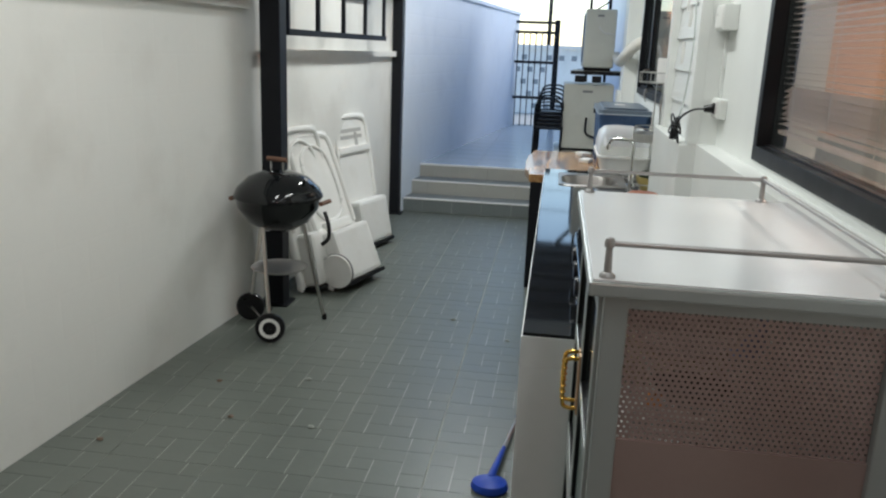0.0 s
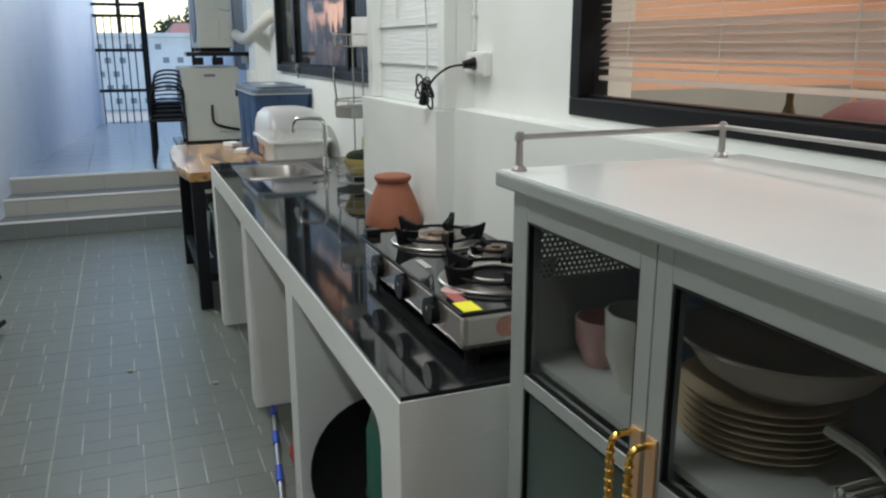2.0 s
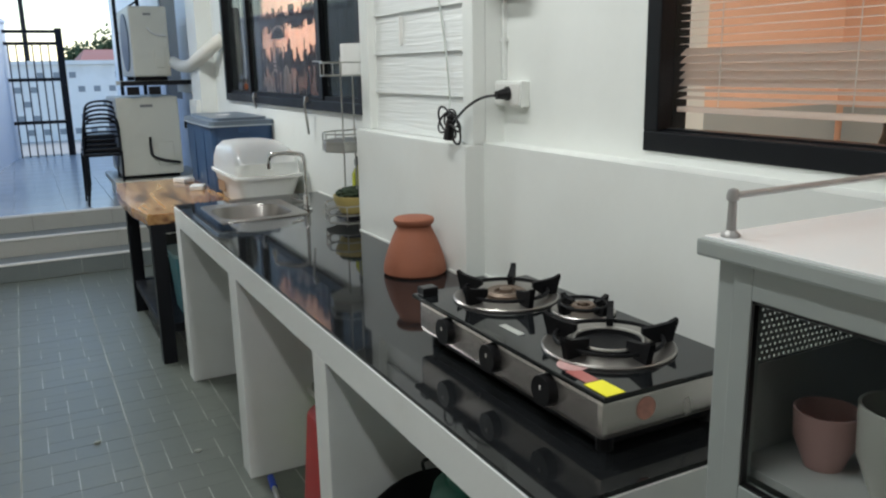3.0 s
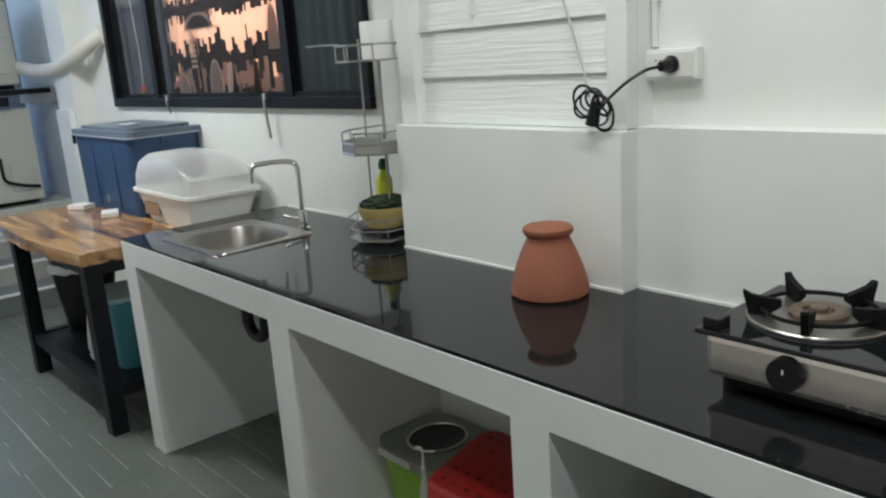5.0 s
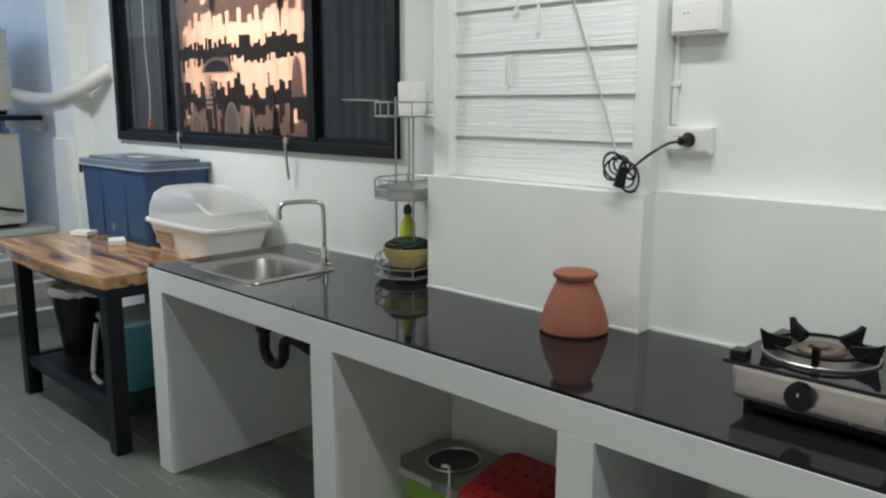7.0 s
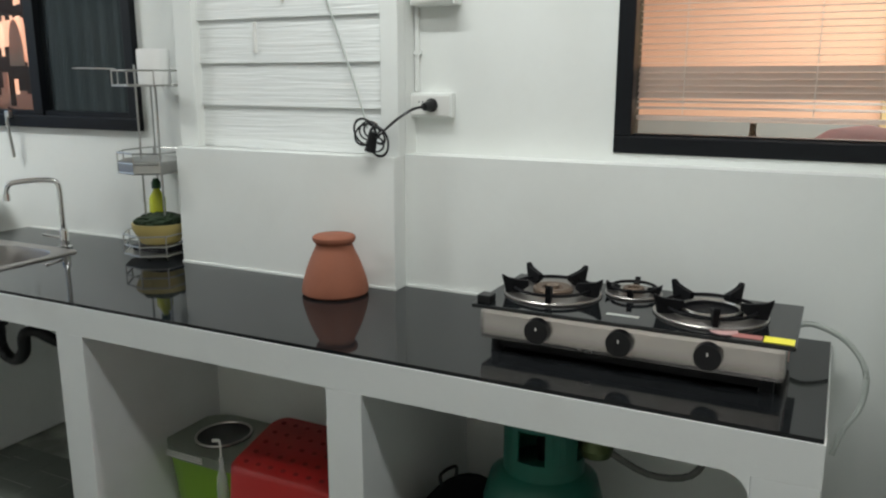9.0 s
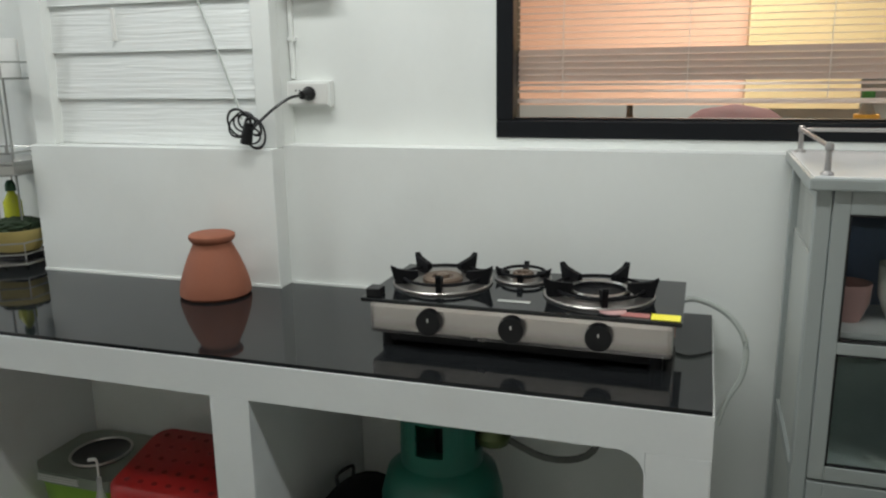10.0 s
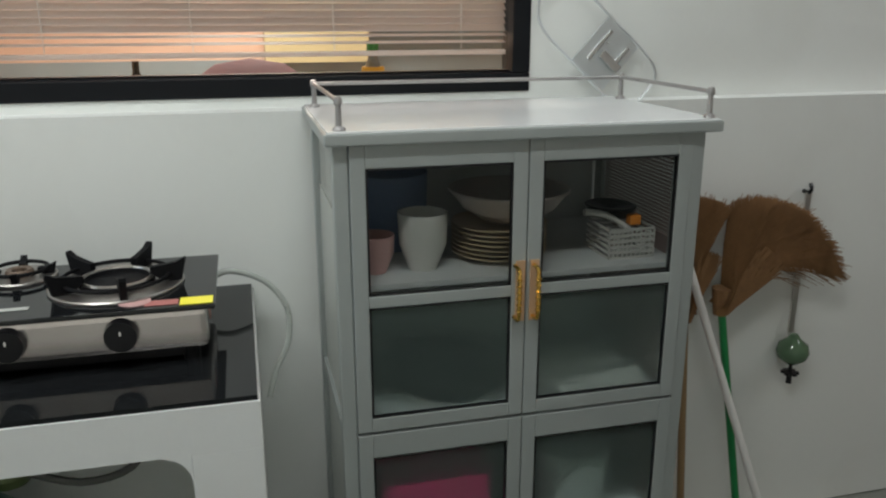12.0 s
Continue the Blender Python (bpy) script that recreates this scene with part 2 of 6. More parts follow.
def courses(m, strength=0.35):
    """Faint block courses under the paint of a wall that runs along y."""
    nt, n = m.node_tree, m.node_tree.nodes
    co, sp, cb, br = n.new("ShaderNodeTexCoord"), n.new("ShaderNodeSeparateXYZ"), n.new("ShaderNodeCombineXYZ"), n.new("ShaderNodeTexBrick")
    old = next(q for q in n if q.type == "BUMP")
    bp = n.new("ShaderNodeBump")
    br.inputs["Scale"].default_value, br.inputs["Mortar Size"].default_value, br.inputs["Mortar Smooth"].default_value = 1.0, 0.012, 1.0
    br.inputs["Brick Width"].default_value, br.inputs["Row Height"].default_value = 0.40, 0.20
    bp.inputs["Strength"].default_value, bp.inputs["Distance"].default_value = strength, 0.004
    bp.invert = True
    nt.links.new(co.outputs["Object"], sp.inputs[0])
    nt.links.new(sp.outputs["Y"], cb.inputs["X"])
    nt.links.new(sp.outputs["Z"], cb.inputs["Y"])
    nt.links.new(cb.outputs[0], br.inputs["Vector"])
    nt.links.new(br.outputs["Fac"], bp.inputs["Height"])
    nt.links.new(old.outputs[0], bp.inputs["Normal"])
    nt.links.new(bp.outputs[0], n["Principled BSDF"].inputs["Normal"])


courses(WALL_OLD, 0.07)
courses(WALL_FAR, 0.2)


# ---- mesh helpers ----
def B():
    return bmesh.new()


def box(bm, x0, x1, y0, y1, z0, z1, bevel=0.0, m=None):
    vs = bmesh.ops.create_cube(bm, size=1)["verts"]
    t = Matrix.Translation(((x0 + x1) / 2, (y0 + y1) / 2, (z0 + z1) / 2)) @ Matrix.Diagonal((x1 - x0, y1 - y0, z1 - z0, 1))
    bmesh.ops.transform(bm, matrix=(m @ t) if m else t, verts=vs)
    if bevel:
        es = list({e for v in vs for e in v.link_edges})
        bmesh.ops.bevel(bm, geom=es, offset=bevel, segments=2, affect="EDGES", profile=0.6)
    return bm


def rod(bm, a, b, r, r2=None, seg=12):
    a, b = Vector(a), Vector(b)
    d = b - a
    m = Matrix.Translation((a + b) / 2) @ d.to_track_quat("Z", "Y").to_matrix().to_4x4()
    bmesh.ops.create_cone(bm, cap_ends=True, segments=seg, radius1=r, radius2=r if r2 is None else r2, depth=d.length, matrix=m)
    return bm


def lathe(bm, prof, m=None, seg=32):
    """Turns a profile of (radius, height) about the z axis."""
    m = m or Matrix.Identity(4)
    rings = []
    for r, z in prof:
        rings.append([bm.verts.new(m @ Vector((r * math.cos(2 * math.pi * k / seg), r * math.sin(2 * math.pi * k / seg), z))) for k in range(seg)])
    for a, b in zip(rings, rings[1:]):
        for k in range(seg):
            bm.faces.new((a[k], a[(k + 1) % seg], b[(k + 1) % seg], b[k]))
    if prof[0][0] > 1e-4:
        bm.faces.new(rings[0][::-1])
    if prof[-1][0] > 1e-4:
        bm.faces.new(rings[-1])
    return bm


def torus(bm, center, R, r, m=None, seg=32, sides=8, sx=1.0):
    m = (m or Matrix.Identity(4))
    rings = []
    for k in range(seg):
        a = 2 * math.pi * k / seg
        rings.append([bm.verts.new(m @ (Vector(center) + Vector(((R + r * math.cos(b)) * math.cos(a) * sx, (R + r * math.cos(b)) * math.sin(a), r * math.sin(b))))) for b in [2 * math.pi * j / sides for j in range(sides)]])
    for i in range(seg):
        p, q = rings[i], rings[(i + 1) % seg]
        for j in range(sides):
            bm.faces.new((p[j], q[j], q[(j + 1) % sides], p[(j + 1) % sides]))
    return bm


def tube(bm, pts, r, sides=8, closed=False, smooth=4):
    """A pipe along a smoothed line of points."""
    P = [Vector(p) for p in pts]
    out, n = [], len(P)
    rng = range(n if closed else n - 1)
    for i in rng:
        p0, p1, p2, p3 = (P[(i + k) % n] if closed else P[min(max(i + k, 0), n - 1)] for k in (-1, 0, 1, 2))
        for s in range(smooth):
            t = s / smooth
            out.append(0.5 * ((2 * p1) + (p2 - p0) * t + (2 * p0 - 5 * p1 + 4 * p2 - p3) * t * t + (3 * p1 - p0 - 3 * p2 + p3) * t ** 3))
    if not closed:
        out.append(P[-1])
    rings, ref = [], Vector((0.13, 0.21, 1)).normalized()
    for i, p in enumerate(out):
        a = out[i - 1] if (i or closed) else p
        b = out[(i + 1) % len(out)] if (i < len(out) - 1 or closed) else p
        d = (b - a).normalized()
        u = d.cross(ref)
        if u.length < 1e-3:
            u = d.cross(Vector((1, 0, 0)))
        u.normalize()
        v = u.cross(d)
        rings.append([bm.verts.new(p + r * (math.cos(q) * u + math.sin(q) * v)) for q in [2 * math.pi * j / sides for j in range(sides)]])
    for a, b in list(zip(rings, rings[1:])) + ([(rings[-1], rings[0])] if closed else []):
        for j in range(sides):
            bm.faces.new((a[j], b[j], b[(j + 1) % sides], a[(j + 1) % sides]))
    if not closed:
        bm.faces.new(rings[0][::-1])
        bm.faces.new(rings[-1])
    return bm


def prism(bm, outline, z0, z1, m=None):
    """An upright slab over a flat outline of (x, y)."""
    m = m or Matrix.Identity(4)
    lo = [bm.verts.new(m @ Vector((x, y, z0))) for x, y in outline]
    hi = [bm.verts.new(m @ Vector((x, y, z1))) for x, y in outline]
    k = len(lo)
    bm.faces.new(lo[::-1])
    bm.faces.new(hi)
    for i in range(k):
        bm.faces.new((lo[i], lo[(i + 1) % k], hi[(i + 1) % k], hi[i]))
    return bm


def rounded(w, d, r, seg=5, cx=0.0, cy=0.0):
    out = []
    for k, (sx, sy) in enumerate(((1, 1), (-1, 1), (-1, -1), (1, -1))):
        for j in range(seg + 1):
            a = math.pi / 2 * (k + j / seg)
            out.append((cx + sx * (w / 2 - r) + r * math.cos(a), cy + sy * (d / 2 - r) + r * math.sin(a)))
    return out


def part(name, bm, material, parent=None, label="", smooth=False, kind=""):
    bmesh.ops.recalc_face_normals(bm, faces=bm.faces)
    me = bpy.data.meshes.new(name)
    bm.to_mesh(me)
    bm.free()
    me.materials.append(material)
    if smooth:
        me.shade_auto_smooth(angle=radians(40)) if hasattr(me, "shade_auto_smooth") else me.shade_smooth()
        if not hasattr(me, "shade_auto_smooth"):
            me.set_sharp_from_angle(angle=radians(40))
    ob = new(name, me)
    if parent:
        ob.parent = parent
    if label or kind:
        tagged(ob, label=label, kind=kind)
    return ob


def thing(name, label, category, x=0, y=0, z=0, group=""):
    ob = new(name)
    ob.empty_display_size = 0.1
    ob.location = (x, y, z)
    return tagged(ob, label=label, category=category, group=group)


def local(bm, x, y, z=0):
    """Moves mesh built at its place into the frame of a thing that stands at x, y, z."""
    bmesh.ops.translate(bm, verts=bm.verts, vec=(-x, -y, -z))
    return bm


def structure(name, bm, material, label="", smooth=False):
    return part(name, bm, material, None, label, smooth, "structure")


# ---- the shell ----
ZR = 2.9
# house wall: low part with a ledge, upper part with the window, column with a recessed panel
bm = B()
box(bm, 0.783, 1.05, -2.5, 3.8, 0, 1.337)
box(bm, 0.858, 1.05, -2.5, 1.82, 1.337, ZR)
box(bm, 0.858, 1.05, 1.82, 3.165, 1.337, 1.363)
box(bm, 0.858, 1.05, 1.82, 3.165, 2.45, ZR)
box(bm, 0.858, 1.05, 3.165, 3.8, 1.337, ZR)
box(bm, 0.715, 1.05, 3.8, 4.69, 0, 1.333, 0.004)
structure("wall_east", bm, WALL, "white painted house wall with a ledge")
bm = B()
box(bm, 0.745, 0.79, 3.8, 3.862, 1.333, ZR, 0.004)
box(bm, 0.745, 0.79, 4.61, 4.69, 1.333, ZR, 0.004)
box(bm, 0.79, 1.05, 3.8, 4.69, 1.333, ZR)
structure("wall_column", bm, WALL, "white painted column with a boarded recess")
bm = B()
box(bm, 0.92, 1.12, 4.69, 5.056, 0, ZR)
box(bm, 0.92, 1.12, 5.056, 7.71, 0, 1.363)
box(bm, 0.92, 1.12, 5.056, 7.71, 2.45, ZR)
box(bm, 0.92, 1.12, 7.71, 8.15, 0, ZR)
structure("wall_east_far", bm, WALL, "white painted house wall behind the sink")
bm = B()
box(bm, 0.80, 1.12, 8.15, 8.5, 0, ZR)
box(bm, 0.765, 1.0, 8.2, 8.47, 0, 1.35)
structure("pilaster", bm, WALL, "white painted pilaster")
bm = B()
box(bm, 1.0, 1.12, 8.5, 10.1, 0.3, 3.2)
box(bm, 1.0, 1.12, 10.1, 11.1, 0.3, 1.3)
box(bm, 1.0, 1.12, 10.1, 11.1, 2.5, 3.2)
box(bm, 1.0, 1.12, 11.1, 16.0, 0.3, 3.2)
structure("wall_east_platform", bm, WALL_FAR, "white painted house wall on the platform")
# solid panel; the darkness behind the far window is painted on it
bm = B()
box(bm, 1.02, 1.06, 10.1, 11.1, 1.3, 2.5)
structure("window_3", bm, DIM_WINDOW, "dark far window")


def leftx(y):
    return -1.85 + 0.079 * (y - 2.967)


def skew_wall(name, y0, y1, x0, x1, z0, z1, thick, material, label):
    bm = B()
    prism(bm, [(x0, y0), (x0 - thick, y0), (x1 - thick, y1), (x1, y1)], z0, z1)
    return structure(name, bm, material, label)


skew_wall("wall_west", -2.5, 8.42, leftx(-2.5), leftx(8.42), 0, 2.9, 0.15, WALL_OLD, "white painted boundary wall")
skew_wall("trim", -2.5, 5.16, leftx(-2.5) + 0.045, leftx(5.16) + 0.045, 1.86, 1.91, 0.043, WALL_OLD, "white moulding on the boundary wall")
skew_wall("trim", 5.36, 8.3, leftx(5.36) + 0.045, leftx(8.3) + 0.045, 1.58, 1.63, 0.043, WALL_OLD, "white moulding on the boundary wall")
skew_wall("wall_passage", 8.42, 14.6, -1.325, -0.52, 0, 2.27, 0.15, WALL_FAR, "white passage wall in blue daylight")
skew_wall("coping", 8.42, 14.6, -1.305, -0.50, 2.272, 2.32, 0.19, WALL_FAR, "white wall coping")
# unseen end wall, added; its brown is there to be reflected by the cabinet
bm = B()
box(bm, -2.5, 1.05, -2.65, -2.5, 0, ZR)
structure("wall_south", bm, mat("brown_reflection_tone", (0.30, 0.16, 0.12), 0.5, 0.1, 2, 30, 0.2), "unseen brown end wall added behind the start")
bm = B()
box(bm, -2.6, 1.05, -2.65, 8.45, ZR, ZR + 0.08)
structure("ceiling", bm, CEIL, "pale yard roof")
bm = B()
box(bm, -2.5, 1.05, -2.5, 8.50, -0.12, -0.0055)
structure("floor", bm, GROUT, "grey-green tiled yard floor with pale joints")

# steps and platform
for nm, a, b_, z in (("step", 8.50, 8.78, 0.143), ("step", 8.78, 9.06, 0.288), ("platform", 9.06, 14.6, 0.428)):
    structure(nm, prism(B(), [(-1.45, a), (1.0, a), (1.0, b_), (-1.45, b_)], -0.1, z), GROUT, "tiled masonry step with a pale edge" if nm == "step" else "pale joints of the tiled platform")
structure("ground", box(B(), -60, 60, 14.6, 300, -0.3, 0.30), CONCRETE, "concrete street beyond the gate")
structure("ground_yard", box(B(), -60, 60, -60, 14.6, -0.42, -0.13), CONCRETE, "bare ground round the house")

# posts of the yard roof
for n, (x, y, w) in enumerate(((-1.535, 5.26, 0.128), (-1.385, 8.36, 0.11))):
    p = thing("roof_post", "black painted steel roof post beside the boundary wall", "post", x, y, 0, "roof posts")
    part("post", box(B(), -w / 2, w / 2, -w / 2, w / 2, 0, ZR, 0.006), BLACK, p)
    part("base_plate", box(B(), -w / 2 - 0.03, w / 2 + 0.03, -w / 2 - 0.02, w / 2 + 0.03, 0, 0.01), BLACK, p)
grille = thing("wall_grille", "black steel bar grille above the boundary wall moulding", "grille", -1.5, 5.4, 1.72)
dx = 0.079
for k in range(5):
    y = 0.02 + k * 0.515
    part("bar", box(B(), dx * y - 0.014, dx * y + 0.014, y - 0.014, y + 0.014, 0.02, 0.42), BLACK, grille)
for z in (0.0, 0.42):
    part("rail", prism(B(), [(-0.02, 0), (0.02, 0), (0.02 + dx * 2.1, 2.1), (-0.02 + dx * 2.1, 2.1)], z, z + 0.04), BLACK, grille)

tr = thing("wall_beam", "black steel beam with short bars along the boundary wall", "beam", -1.56, 5.2, 1.93)
part("lower_beam", prism(B(), [(-0.02, -0.06), (0.02, -0.06), (0.02 - dx * 7, -7), (-0.02 - dx * 7, -7)], 0.0, 0.045), BLACK, tr)
part("upper_beam", prism(B(), [(-0.02, 2.3), (0.02, 2.3), (0.02 + dx * 3.1, 3.1), (-0.02 + dx * 3.1, 3.1)], 0.21, 0.25), BLACK, tr)
part("upper_beam", prism(B(), [(-0.02, -0.06), (0.02, -0.06), (0.02 - dx * 7, -7), (-0.02 - dx * 7, -7)], 0.21, 0.25), BLACK, tr)
for k in range(13):
    y = -0.55 - k * 0.5
    part("bar", box(B(), dx * y - 0.014, dx * y + 0.014, y - 0.014, y + 0.014, 0.045, 0.21), BLACK, tr)


def window(name, x, y0, y1, z0, z1, mulls, label, depth=0.07, fw=0.05, SR=0.02):
    w = structure(name, box(B(), x + 0.03, x + 0.05, y0 + 0.001, y0 + 0.02, z0 + 0.001, z1 - 0.001), FRAME, label)
    for nm, (a, b, c, d) in (("sill_rail", (y0, y1, z0, z0 + fw)), ("head_rail", (y0, y1, z1 - fw, z1)), ("stile", (y0, y0 + fw, z0 + fw, z1 - fw)), ("stile", (y1 - fw, y1, z0 + fw, z1 - fw))):
        part(nm, box(B(), x - 0.022, x + depth, a, b, c, d, 0.004), FRAME, w)
    edges = [y0 + fw] + [v for m in mulls for v in (m - 0.03, m + 0.03)] + [y1 - fw]
    for m in mulls:
        part("mullion", box(B(), x - 0.005, x + 0.05, m - 0.03, m + 0.03, z0 + fw, z1 - fw, 0.003), FRAME, w)
    for a, b in zip(edges[::2], edges[1::2]):
        g = part("pane", box(B(), x + 0.02, x + 0.024, a, b, z0 + fw, z1 - fw), WINGLASS, w)
        g.visible_shadow = False
        for nm, (c, d, e, f) in (("sash_rail", (a, b, z0 + fw, z0 + fw + SR)), ("sash_rail", (a, b, z1 - fw - SR, z1 - fw))):
            part(nm, box(B(), x + 0.005, x + 0.04, c, d, e, f), FRAME, w)
    return w


window("window_1", 0.915, 5.056, 7.71, 1.363, 2.45, (5.66, 7.08), "black aluminium sliding window with a printed curtain behind it")
window("window_2", 0.874, 1.82, 3.165, 1.363, 2.45, (), "black aluminium window with venetian blinds behind it", fw=0.048, SR=0.006)

# rooms behind the windows
bm = B()
box(bm, 3.4, 3.5, -0.6, 4.6, 0, 2.7)
box(bm, 1.05, 3.4, -0.7, -0.6, 0, 2.7)
box(bm, 1.05, 3.4, 4.5, 4.6, 0, 2.7)
box(bm, 1.05, 3.4, -0.6, 4.5, 2.62, 2.7)
box(bm, 1.05, 3.4, -0.6, 4.5, 0, 0.05)
structure("wall_room_kitchen", bm, ROOMWALL, "warm lit kitchen room walls")
bm = B()
box(bm, 2.3, 2.4, 4.6, 9.0, 0, 2.7)
box(bm, 1.12, 2.3, 8.9, 9.0, 0, 2.7)
box(bm, 1.12, 2.3, 4.62, 9.0, 2.62, 2.7)
box(bm, 1.12, 2.3, 4.62, 8.9, 0, 0.05)
structure("wall_room_bedroom", bm, ROOMWALL, "warm lit back room walls")

# cladding boards in the column recess
BOARD = mat("white_wood_grain_board", (0.78, 0.80, 0.78), 0.5, 0.03, 3, 60, 0.0)
nt, n = BOARD.node_tree, BOARD.node_tree.nodes
co, mp, w, bp = n.new("ShaderNodeTexCoord"), n.new("ShaderNodeMapping"), n.new("ShaderNodeTexNoise"), n.new("ShaderNodeBump")
mp.inputs["Scale"].default_value = (8, 2.2, 60)
w.inputs["Scale"].default_value, w.inputs["Distortion"].default_value, w.inputs["Detail"].default_value = 1.3, 0.9, 3
bp.inputs["Strength"].default_value, bp.inputs["Distance"].default_value = 0.7, 0.006
nt.links.new(co.outputs["Object"], mp.inputs[0])
nt.links.new(mp.outputs[0], w.inputs["Vector"])
nt.links.new(w.outputs["Fac"], bp.inputs["Height"])
nt.links.new(bp.outputs[0], n["Principled BSDF"].inputs["Normal"])
panel = thing("wall_cladding", "white painted wood-grain boards lapped in the wall recess", "wall cladding", 0.79, 4.236, 1.34)
z = 1.335
while z < ZR - 0.01:
    top = min(z + (0.141 if z < 1.34 else 0.143), ZR - 0.002)
    b = B()
    vs = [b.verts.new(v) for v in ((-0.001, -0.374, z - 1.34), (-0.016, -0.374, z - 1.34), (-0.005, -0.374, top - 1.34), (-0.001, -0.374, top - 1.34))]
    ws = [b.verts.new((v.co.x, 0.374, v.co.z)) for v in vs]
    b.faces.new(vs), b.faces.new(ws[::-1])
    for i in range(4):
        b.faces.new((vs[i], vs[(i + 1) % 4], ws[(i + 1) % 4], ws[i]))
    part("board", b, BOARD, panel)
    z = top

# ---- the counter ----
CX, CT = 0.158, 0.915
counter = thing("kitchen_counter", "white plastered masonry counter with open bays", "counter", CX, 4.17, 0)
for y0, y1 in ((2.56, 2.685), (3.578, 3.683), (4.56, 4.675), (5.705, 5.82)):
    back = 0.78 if y1 < 3.8 else (0.715 if y1 < 4.6 else 0.918)
    part("pier", local(box(B(), CX, back, y0, y1, 0, 0.815, 0.003), CX, 4.17), COUNTER, counter)
for o in ([(CX, 2.56), (0.781, 2.56), (0.781, 3.798), (CX, 3.798)], [(CX, 3.798), (0.713, 3.798), (0.713, 4.692), (CX, 4.692)], [(CX, 4.692), (0.918, 4.692), (0.918, 5.185), (CX, 5.185)],
          [(CX, 5.60), (0.918, 5.60), (0.918, 5.82), (CX, 5.82)], [(CX, 5.185), (0.267, 5.185), (0.267, 5.60), (CX, 5.60)], [(0.62, 5.185), (0.918, 5.185), (0.918, 5.60), (0.62, 5.60)]):
    part("slab", local(prism(B(), o, 0.815, 0.905), CX, 4.17), COUNTER, counter)
part("corner_fillet", local(prism(B(), [(0, 0), (0.05, 0), (0.032, 0.006), (0.014, 0.018), (0.004, 0.036), (0, 0.056)], CX, 0.781, Matrix(((0, 0, 1, 0), (1, 0, 0, 2.685), (0, -1, 0, 0.815), (0, 0, 0, 1)))), CX, 4.17), COUNTER, counter)
x0 = CX + 0.004
wt = thing("worktop", "polished black granite worktop on the white masonry counter", "worktop")
for o in ([(x0, 2.564), (0.781, 2.564), (0.781, 3.798), (x0, 3.798)], [(x0, 3.798), (0.713, 3.798), (0.713, 4.692), (x0, 4.692)], [(x0, 4.692), (0.918, 4.692), (0.918, 5.19), (x0, 5.19)],
          [(x0, 5.19), (0.271, 5.19), (0.271, 5.595), (x0, 5.595)], [(0.616, 5.19), (0.918, 5.19), (0.918, 5.595), (0.616, 5.595)], [(x0, 5.595), (0.918, 5.595), (0.918, 5.82), (x0, 5.82)]):
    part("granite_slab", prism(B(), o, 0.9055, CT), GRANITE, wt)
bm = B()
for a, b in (((0.775, 2.7), (0.775, 3.79)), ((0.71, 3.795), (0.71, 4.69)), ((0.912, 4.7), (0.912, 5.79))):
    box(bm, a[0], a[0] + 0.006, a[1], b[1], CT, CT + 0.007)
structure("caulk_line", bm, WALL, "white sealant bead behind the worktop")


